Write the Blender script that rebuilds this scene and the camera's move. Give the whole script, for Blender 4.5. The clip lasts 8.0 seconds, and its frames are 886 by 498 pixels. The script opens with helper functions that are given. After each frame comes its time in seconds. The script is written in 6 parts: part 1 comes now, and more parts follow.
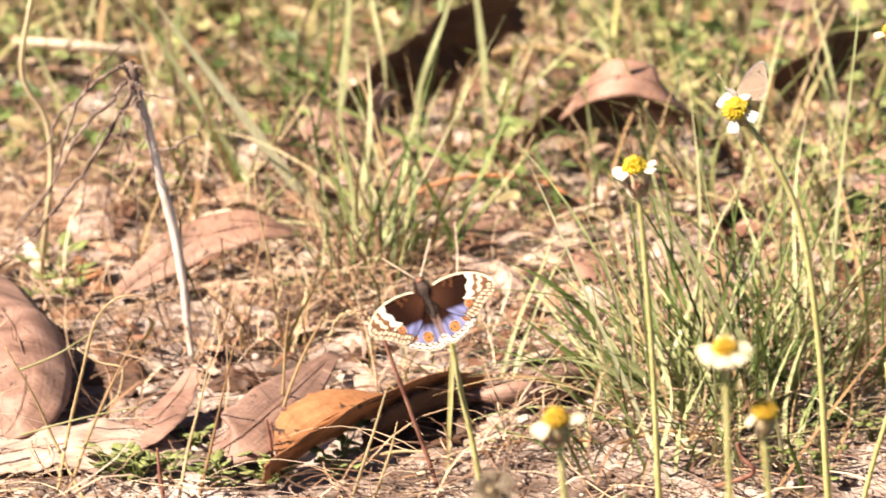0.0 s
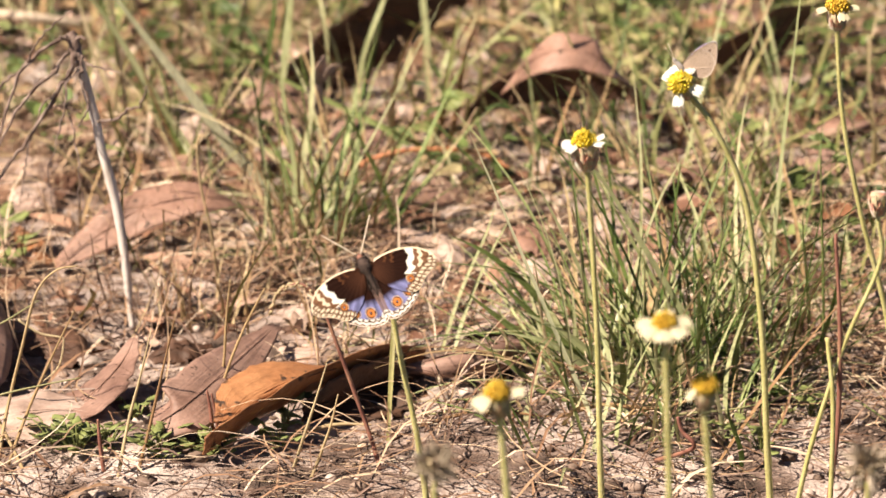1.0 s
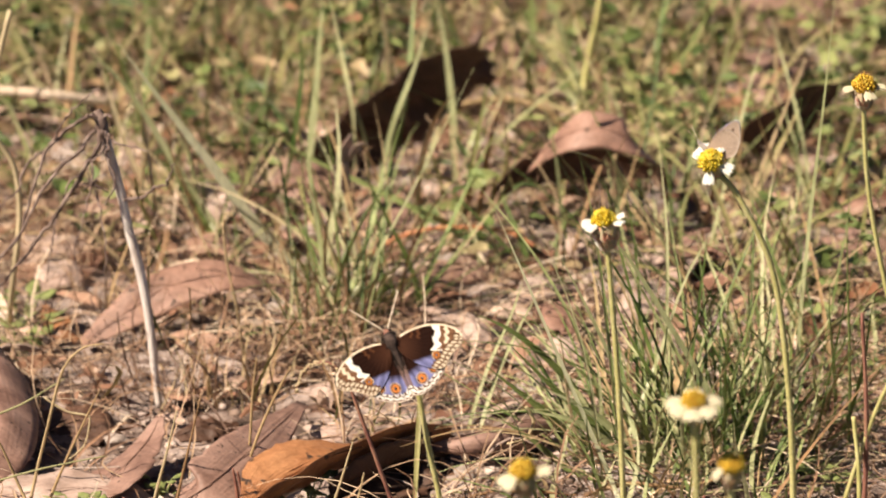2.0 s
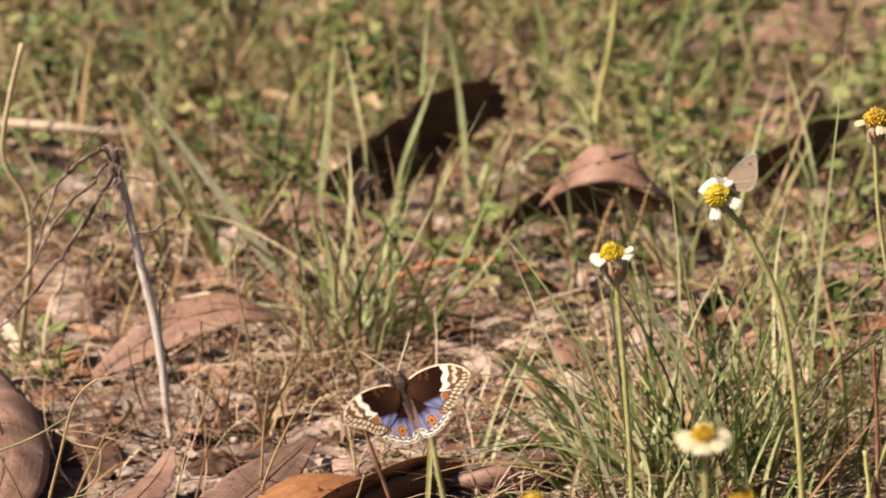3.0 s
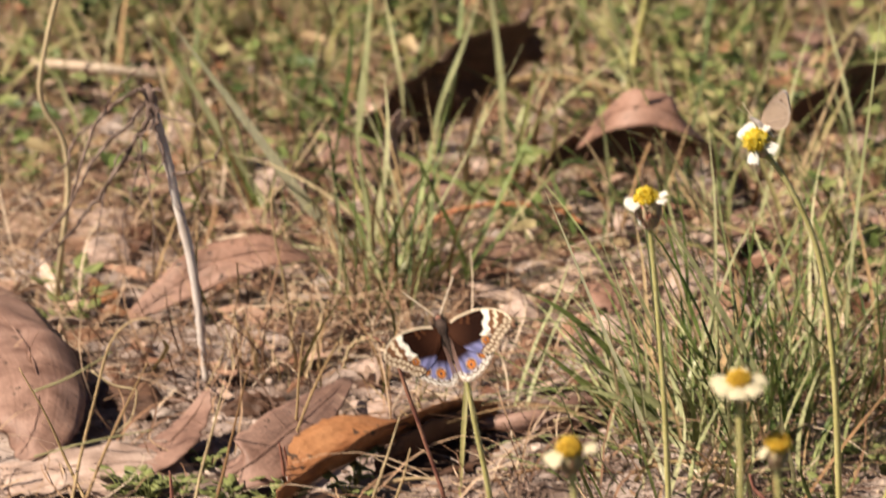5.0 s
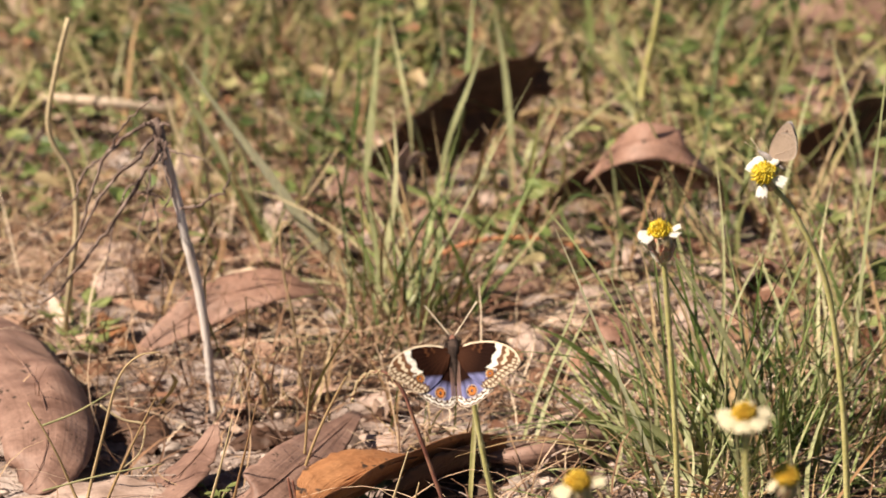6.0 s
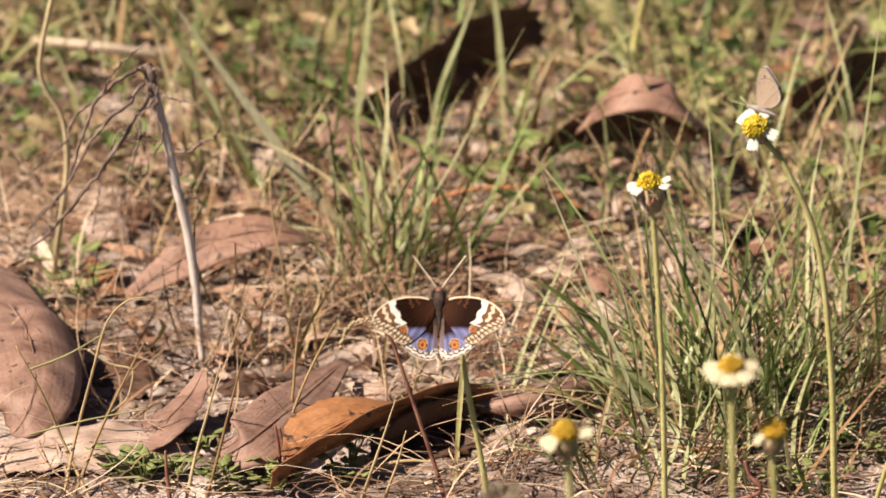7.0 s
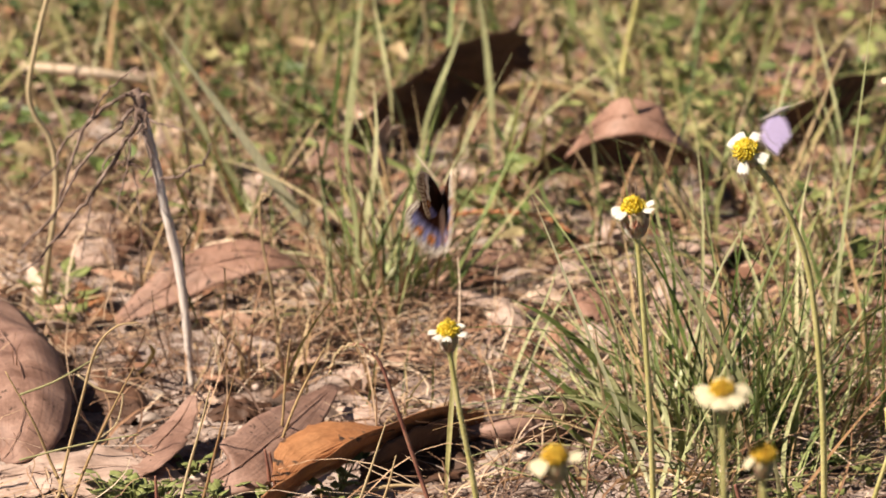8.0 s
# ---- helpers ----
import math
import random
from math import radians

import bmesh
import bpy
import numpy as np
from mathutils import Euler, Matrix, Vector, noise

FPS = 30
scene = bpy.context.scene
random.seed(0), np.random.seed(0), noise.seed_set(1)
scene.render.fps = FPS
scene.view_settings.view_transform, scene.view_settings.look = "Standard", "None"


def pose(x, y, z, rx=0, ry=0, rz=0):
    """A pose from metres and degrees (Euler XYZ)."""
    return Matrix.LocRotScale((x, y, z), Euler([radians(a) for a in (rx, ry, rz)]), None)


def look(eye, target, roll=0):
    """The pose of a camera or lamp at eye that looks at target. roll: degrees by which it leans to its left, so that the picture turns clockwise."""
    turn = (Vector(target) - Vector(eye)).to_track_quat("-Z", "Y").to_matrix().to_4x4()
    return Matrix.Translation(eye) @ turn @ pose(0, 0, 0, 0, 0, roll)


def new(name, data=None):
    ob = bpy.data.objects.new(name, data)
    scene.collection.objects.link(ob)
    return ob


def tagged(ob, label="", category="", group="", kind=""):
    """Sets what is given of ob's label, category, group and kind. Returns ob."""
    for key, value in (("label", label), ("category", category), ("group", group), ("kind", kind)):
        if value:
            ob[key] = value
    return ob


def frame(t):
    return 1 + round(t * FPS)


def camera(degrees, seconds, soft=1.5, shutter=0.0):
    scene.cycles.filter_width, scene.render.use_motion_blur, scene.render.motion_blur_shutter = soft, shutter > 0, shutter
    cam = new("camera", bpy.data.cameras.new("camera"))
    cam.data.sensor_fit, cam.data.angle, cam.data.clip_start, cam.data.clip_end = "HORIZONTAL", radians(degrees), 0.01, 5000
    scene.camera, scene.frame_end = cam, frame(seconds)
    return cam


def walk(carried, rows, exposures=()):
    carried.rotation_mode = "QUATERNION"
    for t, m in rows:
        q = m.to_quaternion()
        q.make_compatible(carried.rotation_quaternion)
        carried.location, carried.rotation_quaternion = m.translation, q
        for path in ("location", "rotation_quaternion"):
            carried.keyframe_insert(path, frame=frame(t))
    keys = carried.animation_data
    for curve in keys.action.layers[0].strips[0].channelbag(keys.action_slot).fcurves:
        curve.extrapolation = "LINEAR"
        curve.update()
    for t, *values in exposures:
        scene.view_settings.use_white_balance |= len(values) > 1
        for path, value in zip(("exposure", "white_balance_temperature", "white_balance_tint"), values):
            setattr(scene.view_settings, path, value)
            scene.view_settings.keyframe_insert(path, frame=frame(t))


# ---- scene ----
# The camera stands on one spot and is turned by hand: (seconds, turn, tilt, lean) in degrees.
EYE = (0.0, -1.9, 0.74)
TURNS = [
    (0, 0.216, 72.000, -1.108),
    (0.5, -0.259, 71.786, -0.903),
    (1, -0.405, 71.716, -0.610),
    (1.5, -0.280, 72.055, -0.870),
    (2, -0.134, 72.517, -0.623),
    (2.2, 0.533, 72.630, -1.146),
    (3.3, -0.173, 72.878, -0.416),
    (3.5, -0.174, 72.805, -0.371),
    (4, -0.136, 72.301, 0.025),
    (4.5, 0.000, 72.000, 0.000),
    (5, 0.380, 72.281, -0.342),
    (5.2, 0.459, 72.635, -0.475),
    (6.3, 0.500, 72.610, -0.400),
    (6.5, 0.607, 72.449, -0.359),
    (7, 0.358, 72.105, 0.351),
    (7.5, 0.229, 72.185, 0.226),
    (8, 0.246, 72.355, 0.231),
]
cam = camera(9.0, 8.0, soft=1.5, shutter=0.5)
cam.data.dof.use_dof = True
cam.data.dof.focus_distance = 2.075
cam.data.dof.aperture_fstop = 19.0
walk(cam, [(t, pose(*EYE, tilt, 0, turn) @ pose(0, 0, 0, 0, 0, lean)) for t, turn, tilt, lean in TURNS],
     exposures=[(0, 1.66), (0.3, 1.38), (0.6, 1.2), (1.0, 1.19), (1.5, 1.15), (2.2, 0.91), (3.3, 0.77), (5.2, 0.82), (6.5, 0.87), (8.0, 0.92)])

# ---- light: low warm sun from the side, clear sky ----
SUN_FROM = Vector((-0.6, -0.28, 0.75)).normalized()
world = bpy.data.worlds.new("sky")
scene.world = world
world.use_nodes = True
wn = world.node_tree
sky = wn.nodes.new("ShaderNodeTexSky")
sky.sky_type = "NISHITA"
sky.sun_disc = False
sky.air_density = 0.28
sky.dust_density = 0.4
sky.sun_elevation = math.asin(SUN_FROM.z)
sky.sun_rotation = math.atan2(SUN_FROM.x, SUN_FROM.y)
wn.links.new(sky.outputs[0], wn.nodes["Background"].inputs[0])
wn.nodes["Background"].inputs[1].default_value = 0.05
sun = new("sun", bpy.data.lights.new("sun", "SUN"))
sun.data.energy = 5.0
sun.data.angle = radians(0.53)
sun.data.color = (1.0, 0.855, 0.7)
sun.matrix_world = look(SUN_FROM * 5, (0, 0, 0))


# ---- materials ----
def nodes_of(name):
    m = bpy.data.materials.new(name)
    m.use_nodes = True
    t = m.node_tree
    return m, t, t.nodes["Principled BSDF"], t.nodes["Material Output"]


def ramp(t, stops):
    r = t.nodes.new("ShaderNodeValToRGB")
    while len(r.color_ramp.elements) < len(stops):
        r.color_ramp.elements.new(0.5)
    for e, (p, c) in zip(r.color_ramp.elements, stops):
        e.position, e.color = p, (*c, 1)
    return r


def mixed(t, kind, fac, a, b):
    n = t.nodes.new("ShaderNodeMix")
    n.data_type, n.blend_type = "RGBA", kind
    n.inputs[0].default_value = fac if isinstance(fac, (int, float)) else 0.5
    if not isinstance(fac, (int, float)):
        t.links.new(fac, n.inputs[0])
    for value, k in ((a, 6), (b, 7)):
        if isinstance(value, tuple):
            n.inputs[k].default_value = (*value, 1)
        else:
            t.links.new(value, n.inputs[k])
    return n.outputs[2]


def noise_of(t, scale, detail=4.0, stretch=(1, 1, 1), rough=0.55):
    co = t.nodes.new("ShaderNodeTexCoord")
    mp = t.nodes.new("ShaderNodeMapping")
    mp.inputs["Scale"].default_value = stretch
    n = t.nodes.new("ShaderNodeTexNoise")
    n.inputs["Scale"].default_value, n.inputs["Detail"].default_value, n.inputs["Roughness"].default_value = scale, detail, rough
    t.links.new(co.outputs["Object"], mp.inputs[0])
    t.links.new(mp.outputs[0], n.inputs["Vector"])
    return n.outputs["Fac"]


def surface(name, stops, source="noise", scale=120, stretch=(1, 1, 1), rough=0.7, bump=0.3, fine=900, see_through=0.0, spots=0.0, sheen=0.0, dist=0.0006, veins=0.0):
    """A matt natural surface. source: what picks the base colour (noise, object, island); a coarse and a fine noise vary it."""
    m, t, p, out = nodes_of(name)
    coarse = noise_of(t, scale, 5, stretch)
    if source == "noise":
        r = ramp(t, stops)
        t.links.new(coarse, r.inputs[0])
        base = r.outputs[0]
    else:
        n = t.nodes.new("ShaderNodeObjectInfo" if source == "object" else "ShaderNodeNewGeometry")
        r = ramp(t, stops)
        t.links.new(n.outputs["Random" if source == "object" else "Random Per Island"], r.inputs[0])
        tone = ramp(t, [(0.3, (0.62, 0.6, 0.56)), (0.7, (1.2, 1.2, 1.2))])
        t.links.new(coarse, tone.inputs[0])
        base = mixed(t, "MULTIPLY", 0.8, r.outputs[0], tone.outputs[0])
    small = noise_of(t, fine, 3, stretch)
    grain = ramp(t, [(0.3, (0.7, 0.68, 0.66)), (0.7, (1.18, 1.18, 1.18))])
    t.links.new(small, grain.inputs[0])
    base = mixed(t, "MULTIPLY", 0.6, base, grain.outputs[0])
    if spots:
        dots = ramp(t, [(0.66, (0, 0, 0)), (0.72, (1, 1, 1))])
        t.links.new(noise_of(t, spots, 2), dots.inputs[0])
        base = mixed(t, "MIX", dots.outputs[0], base, (0.05, 0.03, 0.02))
    relief = small
    if veins:
        co = t.nodes.new("ShaderNodeTexCoord")
        mp = t.nodes.new("ShaderNodeMapping")
        mp.inputs["Scale"].default_value = (veins, 1.6, 1)
        line = t.nodes.new("ShaderNodeTexNoise")
        line.inputs["Scale"].default_value, line.inputs["Detail"].default_value = 1.0, 5
        t.links.new(co.outputs["UV"], mp.inputs[0])
        t.links.new(mp.outputs[0], line.inputs["Vector"])
        tone = ramp(t, [(0.3, (0.78, 0.76, 0.74)), (0.5, (0.97, 0.97, 0.97)), (0.7, (1.15, 1.15, 1.15))])
        t.links.new(line.outputs["Fac"], tone.inputs[0])
        base = mixed(t, "MULTIPLY", 0.45, base, tone.outputs[0])
        add = t.nodes.new("ShaderNodeMath")
        add.operation = "ADD"
        t.links.new(small, add.inputs[0])
        t.links.new(line.outputs["Fac"], add.inputs[1])
        relief = add.outputs[0]
    t.links.new(base, p.inputs["Base Color"])
    p.inputs["Roughness"].default_value = rough
    p.inputs["Specular IOR Level"].default_value = 0.35
    p.inputs["Sheen Weight"].default_value = sheen
    b = t.nodes.new("ShaderNodeBump")
    b.inputs["Strength"].default_value, b.inputs["Distance"].default_value = bump, dist
    t.links.new(relief, b.inputs["Height"])
    t.links.new(b.outputs[0], p.inputs["Normal"])
    if see_through:
        tr = t.nodes.new("ShaderNodeBsdfTranslucent")
        t.links.new(base, tr.inputs[0])
        mx = t.nodes.new("ShaderNodeMixShader")
        mx.inputs[0].default_value = see_through
        t.links.new(p.outputs[0], mx.inputs[1])
        t.links.new(tr.outputs[0], mx.inputs[2])
        t.links.new(mx.outputs[0], out.inputs[0])
    return m


def painted(name, rough=0.75, see_through=0.15):
    """The wing scales: the colour of each scale is kept on the mesh."""
    m, t, p, out = nodes_of(name)
    a = t.nodes.new("ShaderNodeVertexColor")
    a.layer_name = "scales"
    grain = ramp(t, [(0.3, (0.75, 0.74, 0.73)), (0.7, (1.15, 1.15, 1.15))])
    t.links.new(noise_of(t, 2500, 3), grain.inputs[0])
    base = mixed(t, "MULTIPLY", 0.6, a.outputs[0], grain.outputs[0])
    t.links.new(base, p.inputs["Base Color"])
    p.inputs["Roughness"].default_value = rough
    p.inputs["Specular IOR Level"].default_value = 0.06
    tr = t.nodes.new("ShaderNodeBsdfTranslucent")
    t.links.new(base, tr.inputs[0])
    mx = t.nodes.new("ShaderNodeMixShader")
    mx.inputs[0].default_value = see_through
    t.links.new(p.outputs[0], mx.inputs[1])
    t.links.new(tr.outputs[0], mx.inputs[2])
    t.links.new(mx.outputs[0], out.inputs[0])
    return m


SAND = surface("sandy_soil", [(0.34, (0.04, 0.026, 0.018)), (0.45, (0.17, 0.115, 0.09)), (0.53, (0.4, 0.31, 0.265)), (0.7, (0.64, 0.54, 0.49))], scale=22, fine=700, rough=0.95, bump=0.9, dist=0.002)
GRIT = surface("grit", [(0, (0.12, 0.08, 0.06)), (0.5, (0.33, 0.24, 0.19)), (1, (0.58, 0.48, 0.42))], "island", scale=400, fine=2500, rough=0.9)
STRAW = surface("straw", [(0, (0.1, 0.05, 0.03)), (0.35, (0.3, 0.17, 0.1)), (0.7, (0.52, 0.36, 0.23)), (1, (0.76, 0.63, 0.48))], "island", scale=60, fine=900, see_through=0.06)
DRY = surface("dry_blade", [(0, (0.3, 0.17, 0.08)), (0.5, (0.52, 0.37, 0.19)), (1, (0.66, 0.55, 0.34))], "object", scale=30, fine=600, see_through=0.2)
GREEN = surface("grass_green", [(0, (0.07, 0.12, 0.028)), (0.3, (0.17, 0.24, 0.065)), (0.65, (0.36, 0.42, 0.16)), (1, (0.66, 0.64, 0.38))], "object", scale=20, fine=500, see_through=0.33, rough=0.38)
PALE_BLADE = surface("pale_green_blade", [(0.3, (0.36, 0.39, 0.18)), (0.5, (0.48, 0.5, 0.27)), (0.75, (0.58, 0.57, 0.35))], scale=40, stretch=(1, 1, 0.2), fine=600, see_through=0.4, rough=0.4)
TURF = surface("turf_green", [(0, (0.1, 0.11, 0.033)), (0.35, (0.26, 0.265, 0.085)), (0.6, (0.4, 0.365, 0.15)), (1, (0.56, 0.42, 0.26))], "island", scale=40, fine=500, see_through=0.3, rough=0.55)
TWIG = surface("twig", [(0, (0.05, 0.03, 0.022)), (0.5, (0.15, 0.09, 0.065)), (0.85, (0.3, 0.21, 0.17)), (1, (0.5, 0.42, 0.37))], "island", scale=200, fine=1200, rough=0.85)
WEED = surface("weed_leaf", [(0, (0.05, 0.08, 0.022)), (0.4, (0.18, 0.24, 0.07)), (0.7, (0.34, 0.37, 0.14)), (0.85, (0.5, 0.38, 0.22)), (1, (0.36, 0.17, 0.09))], "island", scale=150, fine=900, see_through=0.25, rough=0.5)
LITTER = surface("leaf_litter", [(0, (0.12, 0.05, 0.028)), (0.35, (0.32, 0.165, 0.1)), (0.7, (0.5, 0.31, 0.22)), (1, (0.68, 0.53, 0.43))], "island", scale=120, fine=900, see_through=0.1)
BROWN_LEAF = surface("dead_leaf_brown", [(0.3, (0.165, 0.088, 0.06)), (0.5, (0.3, 0.172, 0.125)), (0.75, (0.4, 0.25, 0.19))], scale=45, stretch=(1, 1.4, 1), fine=420, rough=0.55, spots=170, dist=0.0004, veins=26, bump=0.7)
PINK_LEAF = surface("dead_leaf_mauve", [(0.3, (0.14, 0.075, 0.055)), (0.5, (0.25, 0.148, 0.112)), (0.75, (0.36, 0.23, 0.18))], scale=50, stretch=(1, 1.4, 1), fine=500, rough=0.6, spots=230, dist=0.0004, veins=26, bump=0.7)
PALE_LEAF = surface("dead_leaf_pale", [(0.3, (0.29, 0.2, 0.155)), (0.5, (0.42, 0.305, 0.25)), (0.75, (0.54, 0.42, 0.35))], scale=60, stretch=(1, 1.4, 1), fine=500, rough=0.7, spots=260, veins=26, bump=0.7)
ORANGE_LEAF = surface("dead_leaf_orange", [(0.3, (0.15, 0.062, 0.029)), (0.5, (0.3, 0.13, 0.054)), (0.75, (0.42, 0.205, 0.092))], scale=40, stretch=(1, 1.4, 1), fine=420, rough=0.5, spots=150, veins=26, bump=0.7)
# Colour of dark dead leaves, and of leaves that stand in for shade.
DARK_AND_SHADE_LEAF = surface("dead_leaf_dark_and_shade", [(0.3, (0.045, 0.024, 0.015)), (0.55, (0.1, 0.05, 0.03)), (0.8, (0.17, 0.09, 0.055))], scale=45, stretch=(1, 1.4, 1), fine=420, rough=0.6, veins=26, bump=0.7)
STICK = surface("weathered_stick", [(0.3, (0.42, 0.34, 0.29)), (0.5, (0.68, 0.61, 0.55)), (0.75, (0.8, 0.75, 0.7))], scale=160, stretch=(1, 1, 0.2), fine=900, rough=0.8)
ROOT = surface("dry_root", [(0.3, (0.08, 0.05, 0.04)), (0.5, (0.2, 0.14, 0.115)), (0.75, (0.36, 0.28, 0.24))], scale=220, fine=1100, rough=0.85, bump=0.8)
STEM = surface("flower_stem", [(0.3, (0.4, 0.37, 0.13)), (0.5, (0.52, 0.48, 0.19)), (0.75, (0.62, 0.57, 0.28))], scale=90, fine=1500, rough=0.5, see_through=0.1)
OLIVE_STEM = surface("olive_stalk", [(0.3, (0.17, 0.17, 0.07)), (0.5, (0.26, 0.25, 0.11)), (0.75, (0.36, 0.33, 0.17))], scale=120, fine=1500, rough=0.6)
RED_STEM = surface("reddish_stem", [(0.3, (0.16, 0.06, 0.045)), (0.5, (0.27, 0.12, 0.085)), (0.75, (0.36, 0.2, 0.12))], scale=120, fine=1500, rough=0.6)
RUNNER = surface("orange_red_runner", [(0.3, (0.34, 0.12, 0.05)), (0.5, (0.5, 0.2, 0.09)), (0.75, (0.6, 0.32, 0.16))], scale=120, fine=1500, rough=0.6)
HAIR = surface("stem_hair", [(0.3, (0.6, 0.56, 0.34)), (0.7, (0.75, 0.72, 0.5))], scale=300, fine=2000, see_through=0.4)
PETAL = surface("white_petal", [(0.3, (0.7, 0.69, 0.62)), (0.7, (0.84, 0.83, 0.77))], scale=300, fine=1800, rough=0.6, see_through=0.3)
OLD_PETAL = surface("cream_petal", [(0.3, (0.62, 0.55, 0.36)), (0.7, (0.78, 0.72, 0.52))], scale=300, fine=1800, rough=0.6, see_through=0.3)
FLORET = surface("yellow_floret", [(0, (0.78, 0.53, 0.02)), (0.5, (0.87, 0.68, 0.05)), (1, (0.92, 0.79, 0.14))], "island", scale=600, fine=2500, rough=0.6, see_through=0.15)
OLD_FLORET = surface("old_yellow_floret", [(0, (0.6, 0.34, 0.03)), (0.5, (0.78, 0.52, 0.05)), (1, (0.86, 0.64, 0.1))], "island", scale=600, fine=2500, rough=0.7, see_through=0.1)
CALYX = surface("hairy_calyx", [(0.3, (0.36, 0.33, 0.17)), (0.48, (0.52, 0.4, 0.25)), (0.58, (0.52, 0.22, 0.15)), (0.75, (0.5, 0.17, 0.12))], scale=300, fine=1500, rough=0.8, sheen=0.3)
PAPPUS = surface("seed_fluff", [(0, (0.42, 0.33, 0.24)), (1, (0.68, 0.58, 0.46))], "island", scale=300, fine=2000, see_through=0.35)
BODY = surface("butterfly_body", [(0.3, (0.02, 0.012, 0.009)), (0.5, (0.05, 0.032, 0.025)), (0.75, (0.12, 0.08, 0.065))], scale=350, fine=3000, rough=0.95, bump=1.0)
GREY_BODY = surface("small_butterfly_body", [(0.3, (0.2, 0.17, 0.15)), (0.7, (0.4, 0.36, 0.34))], scale=500, fine=3000, rough=0.9, sheen=0.5)
ANTENNA = surface("antenna", [(0.3, (0.62, 0.5, 0.36)), (0.7, (0.8, 0.7, 0.55))], scale=500, fine=3000)
WING = painted("wing_scales")
PALE_STRAW = surface("pale_straw", [(0.3, (0.36, 0.26, 0.18)), (0.5, (0.48, 0.37, 0.27)), (0.75, (0.56, 0.46, 0.35))], scale=90, stretch=(0.2, 1, 1), fine=900, rough=0.7)
BROAD_BLADE = surface("pale_broad_blade", [(0.3, (0.5, 0.52, 0.32)), (0.5, (0.6, 0.6, 0.4)), (0.75, (0.66, 0.64, 0.46))], scale=40, stretch=(1, 1, 0.2), fine=600, see_through=0.35, rough=0.4)
STONE = surface("grey_stone", [(0.3, (0.22, 0.175, 0.145)), (0.5, (0.34, 0.28, 0.24)), (0.75, (0.46, 0.39, 0.34))], scale=150, fine=900, rough=0.6)


def meadow_round(m):
    """Beyond the bare patch the soil is hidden by a low meadow."""
    t = m.node_tree
    p = t.nodes["Principled BSDF"]
    soil = p.inputs["Base Color"].links[0].from_socket
    co = t.nodes.new("ShaderNodeTexCoord")
    away = t.nodes.new("ShaderNodeVectorMath")
    away.operation = "DISTANCE"
    away.inputs[1].default_value = (0, 0.35, 0)
    t.links.new(co.outputs["Object"], away.inputs[0])
    wobble = t.nodes.new("ShaderNodeMath")
    wobble.operation = "MULTIPLY_ADD"
    wobble.inputs[1].default_value = 0.5
    t.links.new(noise_of(t, 3, 6), wobble.inputs[0])
    t.links.new(away.outputs["Value"], wobble.inputs[2])
    edge = ramp(t, [(0.62, (0, 0, 0)), (0.82, (1, 1, 1))])
    t.links.new(wobble.outputs[0], edge.inputs[0])
    grass = ramp(t, [(0.35, (0.05, 0.065, 0.02)), (0.55, (0.12, 0.13, 0.045)), (0.75, (0.22, 0.17, 0.09))])
    t.links.new(noise_of(t, 40, 8), grass.inputs[0])
    t.links.new(mixed(t, "MIX", edge.outputs[0], soil, grass.outputs[0]), p.inputs["Base Color"])


meadow_round(SAND)


# ---- building helpers ----
def mesh_of(name, verts, faces, smooth=True):
    me = bpy.data.meshes.new(name)
    me.from_pydata([tuple(map(float, v)) for v in verts], [], faces)
    if smooth:
        me.polygons.foreach_set("use_smooth", [True] * len(me.polygons))
    me.update()
    return me


def part(name, me, material, parent, label=""):
    ob = new(name, me)
    if material is not None and not me.materials:
        me.materials.append(material)
    ob.parent = parent
    return tagged(ob, label)


def thing(name, label, category, at=(0, 0, 0), group=""):
    ob = new(name)
    ob.empty_display_size = 0.01
    ob.location = at
    return tagged(ob, label, category, group)


def spline(points, n):
    """n + 1 points of a smooth line through the given points."""
    p = np.array(points, float)
    p = np.vstack([2 * p[0] - p[1], p, 2 * p[-1] - p[-2]])
    u = np.linspace(0, len(p) - 3, n + 1)
    i = np.minimum(u.astype(int), len(p) - 4)
    f = (u - i)[:, None]
    a, b, c, d = p[i], p[i + 1], p[i + 2], p[i + 3]
    return 0.5 * (2 * b + (c - a) * f + (2 * a - 5 * b + 4 * c - d) * f * f + (3 * b - a - 3 * c + d) * f ** 3)


def frames_along(line):
    d = np.gradient(line, axis=0)
    d /= np.linalg.norm(d, axis=1)[:, None] + 1e-12
    return d


def tube(points, radii, n=16, sides=6, wobble=0.0, seed=0, raw=False):
    rng = random.Random(seed)
    line = spline(points, n)
    rr = np.interp(np.linspace(0, 1, n + 1), np.linspace(0, 1, len(radii)), radii)
    d = frames_along(line)
    verts, faces = [], []
    side = np.array([1.0, 0, 0]) if abs(d[0][0]) < 0.8 else np.array([0, 1.0, 0])
    for i in range(n + 1):
        side = side - d[i] * side.dot(d[i])
        side /= np.linalg.norm(side)
        other = np.cross(d[i], side)
        for k in range(sides):
            a = 2 * math.pi * k / sides
            r = rr[i] * (1 + wobble * (rng.random() - 0.5))
            verts.append(line[i] + r * (math.cos(a) * side + math.sin(a) * other))
        if i:
            o = (i - 1) * sides
            faces += [(o + k, o + (k + 1) % sides, o + sides + (k + 1) % sides, o + sides + k) for k in range(sides)]
    faces.append(tuple(range(sides))[::-1])
    faces.append(tuple(range(n * sides, (n + 1) * sides)))
    return (verts, faces) if raw else mesh_of("tube", verts, faces)


